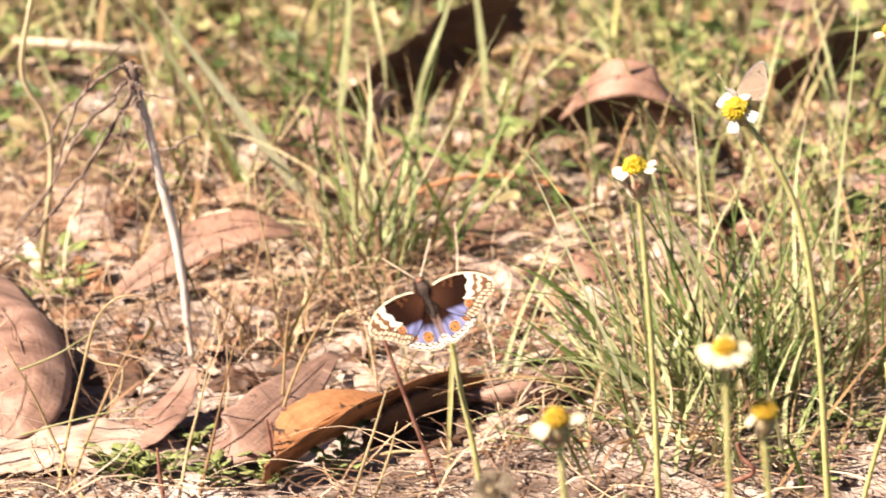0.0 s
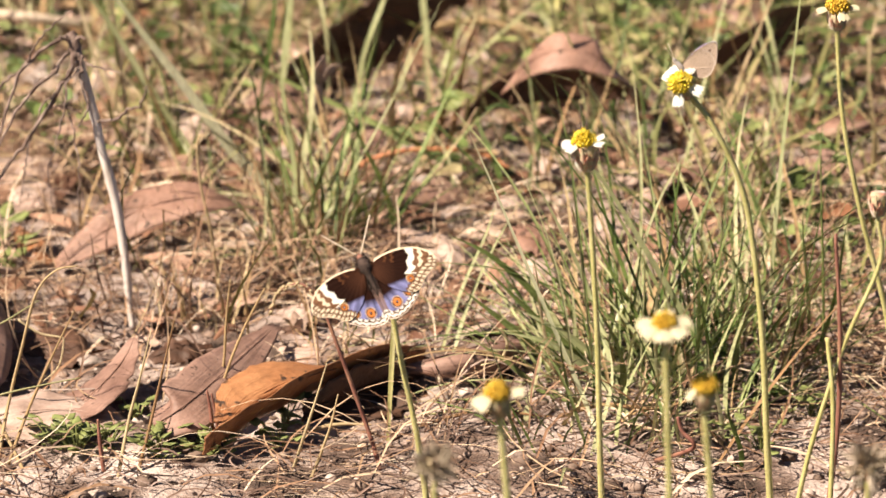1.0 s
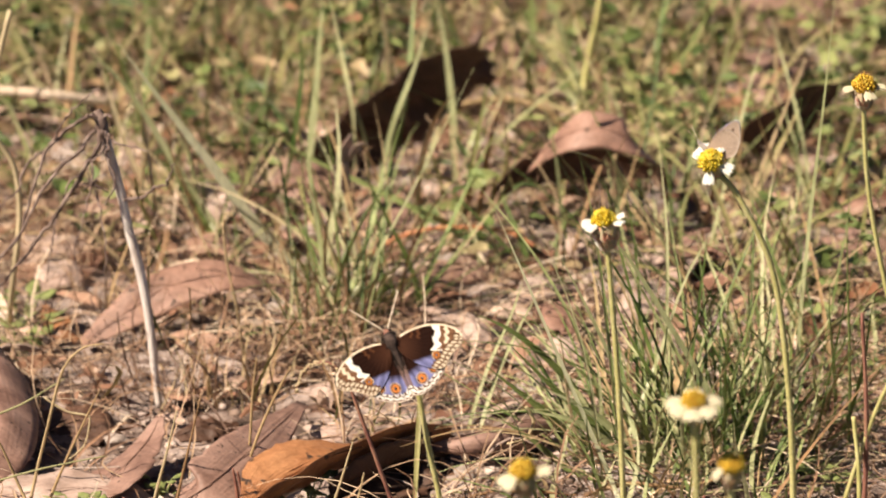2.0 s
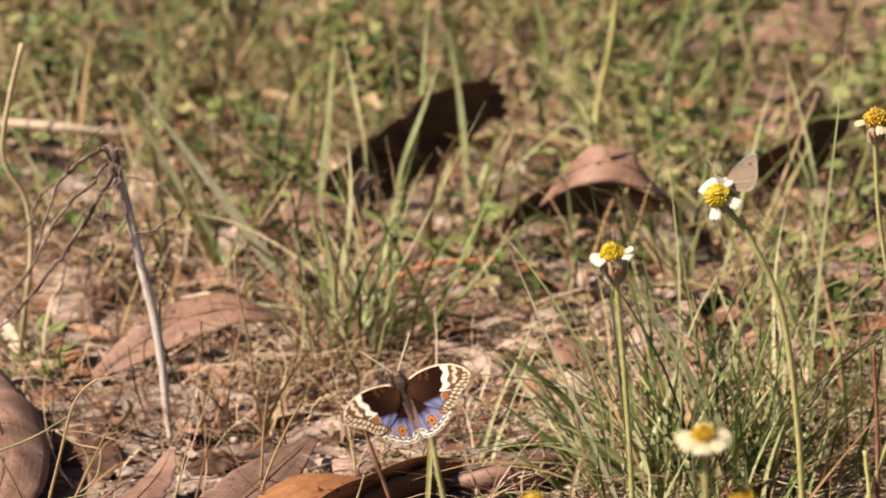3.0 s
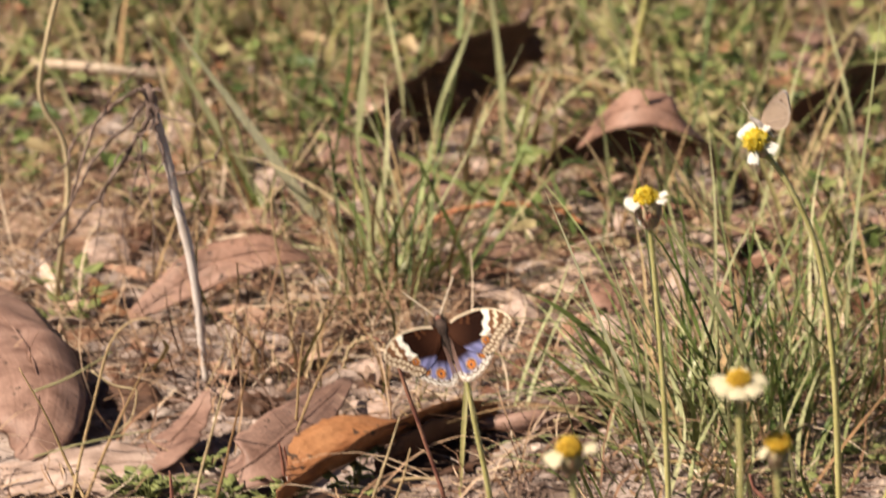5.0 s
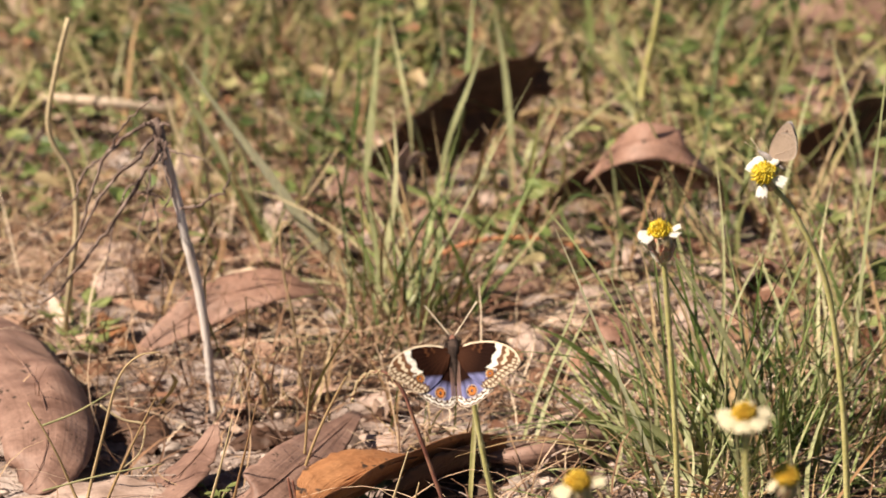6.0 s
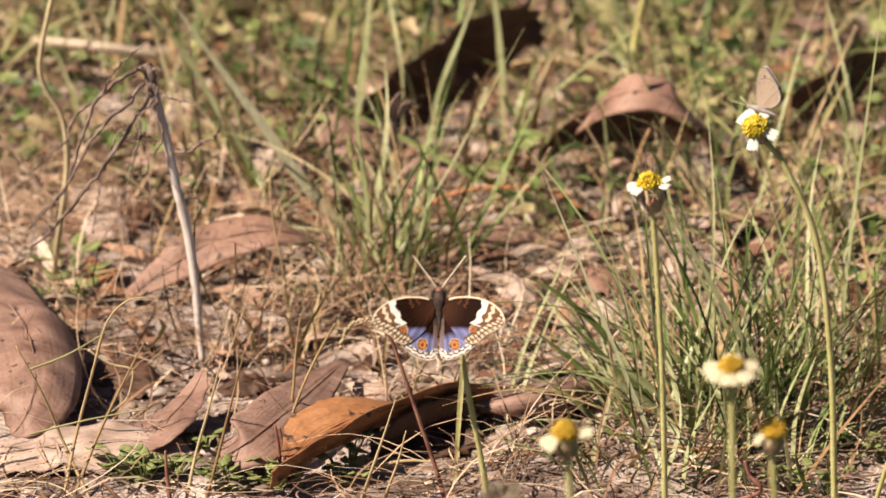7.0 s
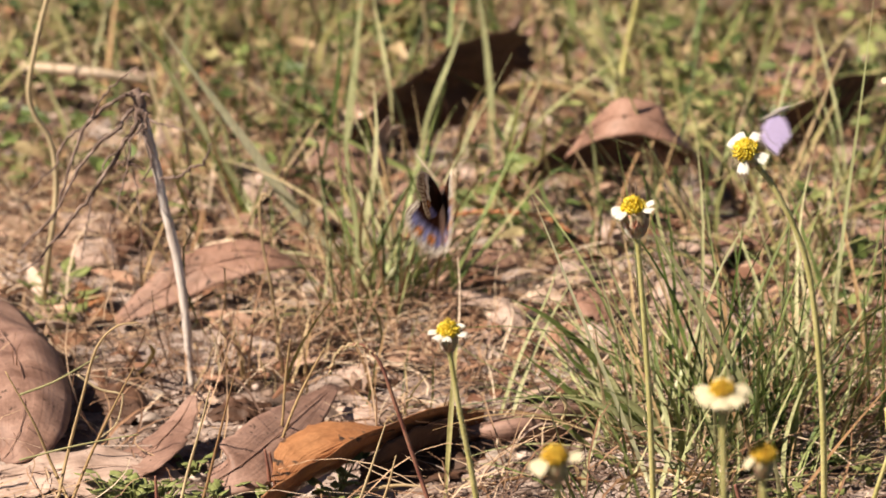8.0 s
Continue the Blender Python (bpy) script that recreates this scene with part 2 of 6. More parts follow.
def merge(pieces):
    verts, faces = [], []
    for v, f in pieces:
        o = len(verts)
        verts += list(v)
        faces += [tuple(i + o for i in q) for q in f]
    return verts, faces


def blade(points, width, n=10, fold=0.25, face=(0, -0.6, 0.8), tip=0.06, raw=False):
    """A tapering grass blade with a folded midrib; face: roughly where its upper side looks."""
    line = spline(points, n)
    d = frames_along(line)
    verts, faces = [], []
    for i in range(n + 1):
        u = i / n
        w = width * 0.5 * (0.75 + 0.25 * min(1, u * 5)) * max(tip, 1 - u ** 2.2)
        side = np.cross(d[i], face)
        side /= np.linalg.norm(side) + 1e-9
        up = np.cross(side, d[i])
        verts += [line[i] - side * w, line[i] - up * w * fold, line[i] + side * w, line[i] - up * (w * fold + width * 0.06)]
        if i:
            o = 4 * i - 4
            faces += [(o, o + 1, o + 5, o + 4), (o + 1, o + 2, o + 6, o + 5), (o + 2, o + 3, o + 7, o + 6), (o + 3, o, o + 4, o + 7)]
    return (verts, faces) if raw else mesh_of("blade", verts, faces, False)


def leaf_mesh(points, widths, tilts, cup=0.2, n=26, m=12, thick=0.0004, ragged=0.0, ripple=0.0, rolls=None, seed=0, bias=0.0, far=1.0):
    """A dead leaf. points: its midline; widths: its breadth along it; tilts: the lean of its breadth in degrees (0 lies flat,
    90 stands on its edge); cup: how far the sides bend down; rolls: degrees through which each side is rolled in; bias, far: how much wider and
    flatter the far side is."""
    rng = random.Random(seed)
    line = spline(points, n)
    d = frames_along(line)
    at = np.linspace(0, 1, n + 1)
    ww = spline([(w, 0, 0) for w in widths], n)[:, 0]
    tt = spline([(a, 0, 0) for a in tilts], n)[:, 0]
    rr = np.interp(at, np.linspace(0, 1, len(rolls)), rolls) if rolls else np.zeros(n + 1)
    off = rng.random() * 50
    top = []
    for i in range(n + 1):
        flat = np.cross(d[i], (0, 0, 1))
        flat /= np.linalg.norm(flat) + 1e-9
        rise = np.cross(flat, d[i])
        a = math.radians(tt[i])
        side = math.cos(a) * flat + math.sin(a) * rise
        up = np.cross(side, d[i])
        row = []
        for k in range(m + 1):
            s = 2 * k / m - 1 - bias
            half = max(ww[i], 0.0002) / 2
            half *= 1 + ragged * (noise.noise((i * 0.55 + off, math.copysign(3, s), 0)))
            if abs(rr[i]) > 1:
                q = math.radians(abs(rr[i])) * s
                rad = half / math.radians(abs(rr[i]))
                if s < 0:
                    q, rad = q * far, rad / far
                x, z = rad * math.sin(q), math.copysign(rad, rr[i]) * (math.cos(q) - 1)
            else:
                x, z = half * s, -cup * half * s * s
            z += ripple * half * noise.noise((i * 0.35 + off, s * 1.5, 2)) + (-0.06 * half if abs(s) < 0.01 else 0)
            shift = ragged * half * 1.4 * noise.noise((s * 4 + off, 7, 1)) if i in (0, n) else 0
            row.append(line[i] + side * x + up * z + d[i] * shift)
        top.append(row)
    verts = [v for row in top for v in row]
    normal_of = lambda i, k: np.cross(np.array(top[min(i + 1, n)][k]) - top[max(i - 1, 0)][k], np.array(top[i][min(k + 1, m)]) - top[i][max(k - 1, 0)])
    under = []
    for i in range(n + 1):
        for k in range(m + 1):
            nn = normal_of(i, k)
            under.append(top[i][k] + nn / (np.linalg.norm(nn) + 1e-12) * thick)
    o = len(verts)
    w = m + 1
    faces = []
    for i in range(n):
        for k in range(m):
            q = (i * w + k, i * w + k + 1, i * w + w + k + 1, i * w + w + k)
            faces += [q, tuple(o + c for c in q[::-1])]
    for i in range(n):
        faces += [(i * w, i * w + w, o + i * w + w, o + i * w), (i * w + m, o + i * w + m, o + i * w + w + m, i * w + w + m)]
    for k in range(m):
        faces += [(k, o + k, o + k + 1, k + 1), (n * w + k, n * w + k + 1, o + n * w + k + 1, o + n * w + k)]
    me = mesh_of("leaf", verts + under, faces)
    uv = me.uv_layers.new(name="UVMap")
    at = np.array([(k / m, i / n) for i in range(n + 1) for k in range(m + 1)] * 2, np.float32)
    index = np.empty(len(me.loops), np.int32)
    me.loops.foreach_get("vertex_index", index)
    uv.data.foreach_set("uv", at[index].ravel())
    return me


def height(x, y):
    """The ground's relief, in metres."""
    return (0.007 * noise.noise((x * 9, y * 7, 0.3)) + 0.003 * noise.noise((x * 31, y * 27, 4)) + 0.0012 * noise.noise((x * 110, y * 100, 9))
            + 0.0006 * noise.noise((x * 300, y * 280, 2))) * max(0.0, 1 - (abs(x) + abs(y)) / 40)


# ---- ground: one sheet to the horizon ----
def build_ground():
    near_x = np.arange(-0.36, 0.3601, 0.004)
    near_y = np.arange(-0.4, 1.2001, 0.005)
    far = 0.4 * 1.45 ** np.arange(1, 20)
    xs = np.concatenate([-far[::-1], near_x, far])
    ys = np.concatenate([-0.4 - far[::-1], near_y, 1.2 + far])
    verts = [(x, y, height(x, y)) for y in ys for x in xs]
    w = len(xs)
    faces = [(j * w + i, j * w + i + 1, j * w + w + i + 1, j * w + w + i) for j in range(len(ys) - 1) for i in range(w - 1)]
    ob = new("ground", mesh_of("ground", verts, faces))
    ob.data.materials.append(SAND)
    tagged(ob, "sandy pinkish-tan soil under dry litter", "ground", kind="structure")


build_ground()


# ---- dead leaves on the ground ----
LARGE_LEAVES = []


def dead_leaf(label, points, widths, tilts, material, **more):
    LARGE_LEAVES.append((spline(points, 12)[:, :2], max(widths)))
    ob = thing("dead_leaf", label, "leaf", points[0])
    o = np.array(points[0])
    me = leaf_mesh([np.array(p) - o for p in points], widths, tilts, **more)
    part("leaf_blade", me, material, ob)
    rib = spline([np.array(p) - o for p in points], 12)
    part("midrib", tube([p - np.array((0, 0, 0.00015)) for p in rib], [0.0004, 0.0003, 0.00015], 14, 5), material, ob)
    return ob


dead_leaf("broad brown dead leaf arched over the soil", [(-0.2251, 0.3571, 0.012), (-0.2008, 0.2748, 0.024), (-0.1804, 0.2079, 0.03), (-0.1716, 0.1701, 0.026), (-0.1705, 0.1436, 0.019), (-0.1741, 0.1342, 0.012), (-0.1777, 0.1306, 0.008)],
          [0.034, 0.045, 0.043, 0.038, 0.031, 0.02, 0.005], [-4, -2, 2, 4, 4, 2, 0], PINK_LEAF, cup=0.4, ripple=0.2, seed=1)
dead_leaf("pale pinkish torn dead leaf lying flat", [(-0.1817, 0.1159, 0.006), (-0.156, 0.119, 0.009), (-0.1282, 0.1235, 0.009), (-0.1045, 0.121, 0.003)],
          [0.026, 0.034, 0.032, 0.008], [-6, -8, -8, -3], PALE_LEAF, cup=0.12, ragged=0.3, ripple=0.2, seed=2)
dead_leaf("mauve-brown leaf fragment with a broken end", [(-0.1057, 0.165, 0.0231), (-0.1096, 0.156, 0.0175), (-0.1163, 0.145, 0.0126), (-0.124, 0.134, 0.0091), (-0.1349, 0.126, 0.0051)],
          [0.003, 0.014, 0.024, 0.033, 0.03], [-12, -15, -16, -14, -8], PINK_LEAF, cup=0.1, ragged=0.22, ripple=0.14, seed=3)
dead_leaf("mauve-brown dead leaf with a curled side", [(-0.096, 0.1018, 0.01), (-0.0831, 0.1036, 0.018), (-0.0682, 0.1412, 0.019), (-0.0512, 0.2049, 0.014)],
          [0.018, 0.025, 0.022, 0.005], [-26, -28, -26, -16], PINK_LEAF, cup=0.12, ripple=0.12, ragged=0.12, seed=4)
orange = dead_leaf("orange-brown dead leaf, its near half folded down", [(-0.0692, 0.0878, 0.014), (-0.0585, 0.1012, 0.02), (-0.0427, 0.1128, 0.024), (-0.0268, 0.1288, 0.022)],
                   [0.005, 0.016, 0.014, 0.003], [-26, -28, -24, -20], ORANGE_LEAF, cup=0.07, ripple=0.16, ragged=0.15, seed=5, bias=0.75)
part("folded_half", leaf_mesh([np.array(p) - np.array(orange.location) for p in ((-0.0759, 0.0766, 0.01), (-0.0595, 0.0967, 0.013), (-0.0396, 0.1212, 0.016), (-0.015, 0.1453, 0.018), (0.0068, 0.1632, 0.014))],
                              [0.008, 0.02, 0.022, 0.018, 0.008], [-106, -128, -132, -124, -104], 0.15, ripple=0.14, ragged=0.12, seed=6), ORANGE_LEAF, orange)
# Extra dark leaf: gives the shaded hollow below the orange fold by colour.
dead_leaf("dark brown leaf on its edge, added as shade under an orange one", [(-0.0396, 0.118, 0.008), (-0.0247, 0.1315, 0.01), (-0.0085, 0.1483, 0.01), (0.0102, 0.174, 0.006)],
          [0.008, 0.019, 0.021, 0.008], [-104, -112, -112, -102], DARK_AND_SHADE_LEAF, cup=0.2, ripple=0.2, ragged=0.2, seed=21)
dead_leaf("mauve-brown dead leaf rolled into a tube", [(0.0002, 0.1603, 0.012), (0.0166, 0.1586, 0.017), (0.0344, 0.1719, 0.017), (0.0526, 0.196, 0.01)],
          [0.008, 0.026, 0.036, 0.008], [0, 0, 0, 0], PINK_LEAF, rolls=[120, 150, 165, 140], ripple=0.06, seed=19)
dead_leaf("light brown dead leaf arched over straw", [(-0.1449, 0.3129, 0.004), (-0.1297, 0.3162, 0.014), (-0.1111, 0.3233, 0.024), (-0.0902, 0.3286, 0.028), (-0.074, 0.3364, 0.024), (-0.0606, 0.3606, 0.012)],
          [0.006, 0.015, 0.021, 0.018, 0.012, 0.004], [-30, -36, -38, -32, -24, -12], BROWN_LEAF, cup=0.12, ripple=0.14, seed=6)
dead_leaf("small orange curled leaf scrap", [(-0.165, 0.369, 0.003), (-0.1561, 0.3247, 0.01), (-0.1463, 0.3166, 0.004)], [0.004, 0.012, 0.004], [-20, -25, -10], ORANGE_LEAF, cup=0.5, seed=7)
dead_leaf("brown dead leaf standing as an arch", [(0.0241, 0.492, 0.004), (0.0399, 0.4665, 0.03), (0.0589, 0.4385, 0.055), (0.0771, 0.4352, 0.058), (0.0936, 0.4464, 0.045), (0.1092, 0.5156, 0.006)],
          [0.005, 0.013, 0.019, 0.019, 0.016, 0.005], [-34, -40, -42, -40, -34, -10], BROWN_LEAF, cup=0.15, ripple=0.14, seed=8)
dead_leaf("large dark dead leaf raised on its edge", [(-0.0562, 0.55, 0.009), (-0.0319, 0.56, 0.0221), (-0.0062, 0.57, 0.0366), (0.0261, 0.58, 0.0525)],
          [0.028, 0.038, 0.04, 0.032], [62, 66, 66, 60], DARK_AND_SHADE_LEAF, cup=0.2, ripple=0.4, ragged=0.4, seed=9)
# The near side's shade is part of this leaf's dark brown colour.
dead_leaf("dead leaf tilted up on its edge, its shaded side coloured dark brown", [(0.1427, 0.53, 0.0216), (0.1539, 0.53, 0.0295), (0.1671, 0.54, 0.0364), (0.1855, 0.55, 0.0436)],
          [0.014, 0.03, 0.032, 0.01], [64, 68, 68, 50], DARK_AND_SHADE_LEAF, cup=0.2, seed=10)
# Added sheet in a dark colour for the shaded cavity beneath the arch.
dead_leaf("dark curled leaf standing in for a lighter one's shaded inside", [(0.0274, 0.45, 0.0247), (0.0434, 0.455, 0.0342), (0.0682, 0.46, 0.0379), (0.0979, 0.46, 0.0307)],
          [0.005, 0.015, 0.019, 0.006], [74, 80, 80, 70], DARK_AND_SHADE_LEAF, cup=0.2, ripple=0.1, seed=20)
dead_leaf("small pale dead leaf lying flat", [(-0.0502, 0.2065, 0.004), (-0.0365, 0.1945, 0.007), (-0.0235, 0.223, 0.003)], [0.004, 0.016, 0.003], [-8, -12, -6], PALE_LEAF, cup=0.3, seed=11)
dead_leaf("pinkish dead leaf lying among grass", [(0.1713, 0.4395, 0.006), (0.1848, 0.4226, 0.01), (0.207, 0.4541, 0.004)], [0.008, 0.034, 0.008], [-14, -18, -10], PINK_LEAF, cup=0.3, seed=12)
dead_leaf("large pinkish dead leaf lying flat", [(0.1399, 0.8641, 0.01), (0.1832, 0.8235, 0.016), (0.2328, 0.8766, 0.006)], [0.02, 0.07, 0.02], [-12, -16, -10], PINK_LEAF, cup=0.25, seed=13)
dead_leaf("mauve dead leaf half hidden in grass", [(-0.0745, 0.5156, 0.006), (-0.0568, 0.5198, 0.014), (-0.0369, 0.5488, 0.008)], [0.01, 0.04, 0.01], [-20, -26, -16], PINK_LEAF, cup=0.25, ripple=0.2, seed=14)
dead_leaf("dull brown dead leaf in weeds", [(-0.0929, 0.5354, 0.004), (-0.0764, 0.4959, 0.012), (-0.0613, 0.492, 0.004)], [0.008, 0.026, 0.008], [-14, -20, -12], DARK_AND_SHADE_LEAF, cup=0.3, ripple=0.2, seed=15)
dead_leaf("brown dead leaf flat among straw", [(-0.0058, 0.4133, 0.004), (0.0111, 0.3984, 0.01), (0.0306, 0.4044, 0.003)], [0.006, 0.026, 0.005], [-10, -16, -10], PINK_LEAF, cup=0.2, ripple=0.2, seed=16)
dead_leaf("pale curled dead leaf behind a flower", [(0.1468, 0.6781, 0.01), (0.1642, 0.6574, 0.02), (0.1827, 0.7355, 0.008)], [0.012, 0.04, 0.012], [-26, -30, -20], PINK_LEAF, cup=0.3, ripple=0.2, seed=17)
dead_leaf("pale brown dead leaf in weeds", [(0.162, 0.5712, 0.004), (0.1836, 0.5488, 0.008), (0.2097, 0.5532, 0.004)], [0.008, 0.02, 0.008], [-10, -14, -10], PALE_LEAF, cup=0.2, ripple=0.2, seed=18)

# Four dark leaves added to darken the shadowed gaps between the large leaves.
dead_leaf("dark rotting leaf added to deepen a larger leaf's shade", [(-0.1538, 0.2316, 0.003), (-0.1427, 0.2179, 0.006), (-0.127, 0.1976, 0.003)], [0.01, 0.026, 0.012], [-8, -12, -6], DARK_AND_SHADE_LEAF, cup=0.3, ripple=0.3, ragged=0.3, seed=60)
dead_leaf("dark brown leaf added as shade under a torn one", [(-0.1376, 0.1324, 0.0026), (-0.1206, 0.14, 0.005), (-0.1058, 0.1484, 0.0026)], [0.008, 0.02, 0.008], [-8, -12, -6], DARK_AND_SHADE_LEAF, cup=0.3, ripple=0.3, ragged=0.3, seed=61)
dead_leaf("dark curled leaf added as shade behind a mauve one", [(-0.1013, 0.1976, 0.003), (-0.0882, 0.2043, 0.006), (-0.0773, 0.2125, 0.003)], [0.006, 0.018, 0.006], [-8, -12, -6], DARK_AND_SHADE_LEAF, cup=0.3, ripple=0.3, ragged=0.3, seed=62)
dead_leaf("dark curled leaf added as shade half under litter", [(-0.0507, 0.2316, 0.0026), (-0.0371, 0.2316, 0.005), (-0.0214, 0.2441, 0.0026)], [0.006, 0.02, 0.006], [-8, -12, -6], DARK_AND_SHADE_LEAF, cup=0.3, ripple=0.3, ragged=0.3, seed=63)
dead_leaf("pale greyish dead leaf lying between grass tufts", [(0.0791, 0.3249, 0.006), (0.089, 0.3399, 0.012), (0.1, 0.3475, 0.005)], [0.0054, 0.018, 0.0045], [-14, -18, -10], PALE_LEAF, cup=0.25, ripple=0.25, ragged=0.2, seed=80)
dead_leaf("pale greyish dead leaf lying between grass tufts", [(0.0462, 0.2667, 0.006), (0.0569, 0.281, 0.012), (0.0675, 0.2882, 0.005)], [0.0048, 0.016, 0.0040], [-14, -18, -10], PALE_LEAF, cup=0.25, ripple=0.25, ragged=0.2, seed=81)
dead_leaf("pale tan dead leaf on sandy soil", [(0.0348, 0.3551, 0.006), (0.0481, 0.3666, 0.012), (0.0592, 0.3783, 0.005)], [0.0054, 0.018, 0.0045], [-14, -18, -10], PALE_LEAF, cup=0.25, ripple=0.25, ragged=0.2, seed=82)
dead_leaf("pale tan dead leaf on sandy soil", [(0.0083, 0.2882, 0.006), (0.0201, 0.3028, 0.012), (0.0283, 0.3064, 0.005)], [0.0048, 0.016, 0.0040], [-14, -18, -10], PALE_LEAF, cup=0.25, ripple=0.25, ragged=0.2, seed=83)
dead_leaf("pale tan dead leaf in litter", [(0.055, 0.4098, 0.006), (0.0675, 0.4218, 0.012), (0.0796, 0.4178, 0.005)], [0.0066, 0.022, 0.0055], [-14, -18, -10], PALE_LEAF, cup=0.25, ripple=0.25, ragged=0.2, seed=84)
dead_leaf("pale tan dead leaf in litter", [(-0.051, 0.2455, 0.006), (-0.0417, 0.2316, 0.012), (-0.0326, 0.2316, 0.005)], [0.0042, 0.014, 0.0035], [-14, -18, -10], PALE_LEAF, cup=0.25, ripple=0.25, ragged=0.2, seed=85)
dead_leaf("pale tan dead leaf in litter", [(-0.1669, 0.3783, 0.006), (-0.158, 0.39, 0.012), (-0.1493, 0.3861, 0.005)], [0.0060, 0.02, 0.0050], [-14, -18, -10], PALE_LEAF, cup=0.25, ripple=0.25, ragged=0.2, seed=86)
dead_leaf("pinkish-brown dead leaf in litter", [(-0.0334, 0.4669, 0.006), (-0.021, 0.4753, 0.012), (-0.0097, 0.4669, 0.005)], [0.0066, 0.022, 0.0055], [-14, -18, -10], PINK_LEAF, cup=0.25, ripple=0.25, ragged=0.2, seed=87)
dead_leaf("pale tan dead leaf in litter", [(-0.1009, 0.4753, 0.006), (-0.0887, 0.4837, 0.012), (-0.0772, 0.4769, 0.005)], [0.0066, 0.022, 0.0055], [-14, -18, -10], PALE_LEAF, cup=0.25, ripple=0.25, ragged=0.2, seed=88)
# Stands in for the shadow on the ground in front of the orange leaf.
dead_leaf("dark leaf added as shade before a folded orange one", [(-0.0366, 0.1261, 0.002), (-0.0204, 0.1375, 0.005), (-0.0053, 0.1516, 0.005), (0.0068, 0.1678, 0.002)], [0.01, 0.03, 0.03, 0.012], [-4, -6, -6, -4], DARK_AND_SHADE_LEAF, cup=0.15, ripple=0.35, ragged=0.35, seed=95)


def leaf_scraps():
    """Small curled scraps of dead leaves, scattered over the litter."""
    rng = random.Random(77)
    placed = 0
    while placed < 150:
        x, y = rng.uniform(-0.2, 0.21), rng.uniform(0.13, 0.95)
        if any(np.min(np.hypot(line[:, 0] - x, line[:, 1] - y)) < w * 0.5 + 0.012 for line, w in LARGE_LEAVES[:35]):
            continue
        if y < 0.26 and (x < -0.02 or y < 0.21):
            continue
        L, a = rng.uniform(0.01, 0.02) + 0.026 * rng.random() ** 2, rng.random() * 6.283
        d = np.array((math.cos(a), math.sin(a), 0))
        p = np.array((x, y, height(x, y) + rng.uniform(0.003, 0.008)))
        up = np.array((0, 0, 1))
        tilt = rng.uniform(-35, 35)
        w = L * rng.uniform(0.35, 0.65)
        kind, tone = rng.choice(((PINK_LEAF, "mauve-brown"), (BROWN_LEAF, "light brown"), (PALE_LEAF, "pale tan"), (DARK_AND_SHADE_LEAF, "dark brown"), (BROWN_LEAF, "light brown"), (PALE_LEAF, "pale tan")))
        ob = dead_leaf(f"small {tone} dead leaf scrap on litter", [p - d * L * 0.5, p - d * L * 0.15 + up * L * 0.12, p + d * L * 0.2 + up * L * 0.1, p + d * L * 0.5 + up * L * rng.uniform(-0.02, 0.15)],
                       [w * rng.uniform(0.2, 0.8), w, w * 0.9, w * 0.12], [tilt, tilt * 0.8, tilt, tilt * 1.2], kind, cup=rng.uniform(-0.4, 0.6), n=12, m=6, ripple=0.25, ragged=0.25, seed=placed)
        tagged(ob, group="leaf scraps")
        placed += 1
    del LARGE_LEAVES[-150:]


leaf_scraps()


def dry_husk():
    ob = thing("dry_husk", "pale curled dry husk caught upright in grass", "dry husk", (-0.0335, 0.4, 0.0437))
    o = np.array(ob.location)
    for pts, w, a in (([(-0.0347, 0.4, 0.0411), (-0.0371, 0.4, 0.0562), (-0.0334, 0.4, 0.0675)], [0.004, 0.009, 0.002], 60), ([(-0.0347, 0.4, 0.0562), (-0.031, 0.4, 0.0625), (-0.0262, 0.4, 0.0633)], [0.002, 0.005, 0.001], 50), ([(-0.0366, 0.4, 0.0562), (-0.039, 0.4, 0.05), (-0.0376, 0.4, 0.0437)], [0.002, 0.006, 0.002], 55)):
        part("bract", leaf_mesh([np.array(p) - o for p in pts], w, [a] * 3, 0.6, 10, 6, ripple=0.3, seed=a), PALE_LEAF, ob)


dry_husk()


def small_stone(label, x, y, r, seed):
    rng = random.Random(seed)
    bm = bmesh.new()
    bmesh.ops.create_icosphere(bm, subdivisions=3, radius=r)
    for v in bm.verts:
        k = 1 + 0.3 * noise.noise(v.co / r * 1.3 + Vector((seed, 0, 0)))
        v.co = Vector((v.co.x * 1.3, v.co.y, v.co.z * 0.7)) * k
    me = bpy.data.meshes.new("small_stone")
    bm.to_mesh(me)
    bm.free()
    me.materials.append(STONE)
    ob = new("small_stone", me)
    ob.matrix_basis = pose(x, y, height(x, y) + r * 0.35, 0, 0, rng.uniform(0, 180))
    tagged(ob, label, "stone", "small stones")


small_stone("small grey-tan smooth stone on sandy soil", -0.1217, 0.2337, 0.003, 1)
small_stone("small grey stone between dead leaves", -0.1248, 0.1976, 0.004, 2)
small_stone("small grey-tan stone among straw", -0.1874, 0.4627, 0.006, 3)
small_stone("small grey stone on bare sand", 0.0088, 0.4098, 0.008, 4)
small_stone("small grey stone under a curled leaf", 0.0122, 0.1452, 0.004, 5)
small_stone("small grey-tan stone among straw", 0.0944, 0.4544, 0.007, 6)


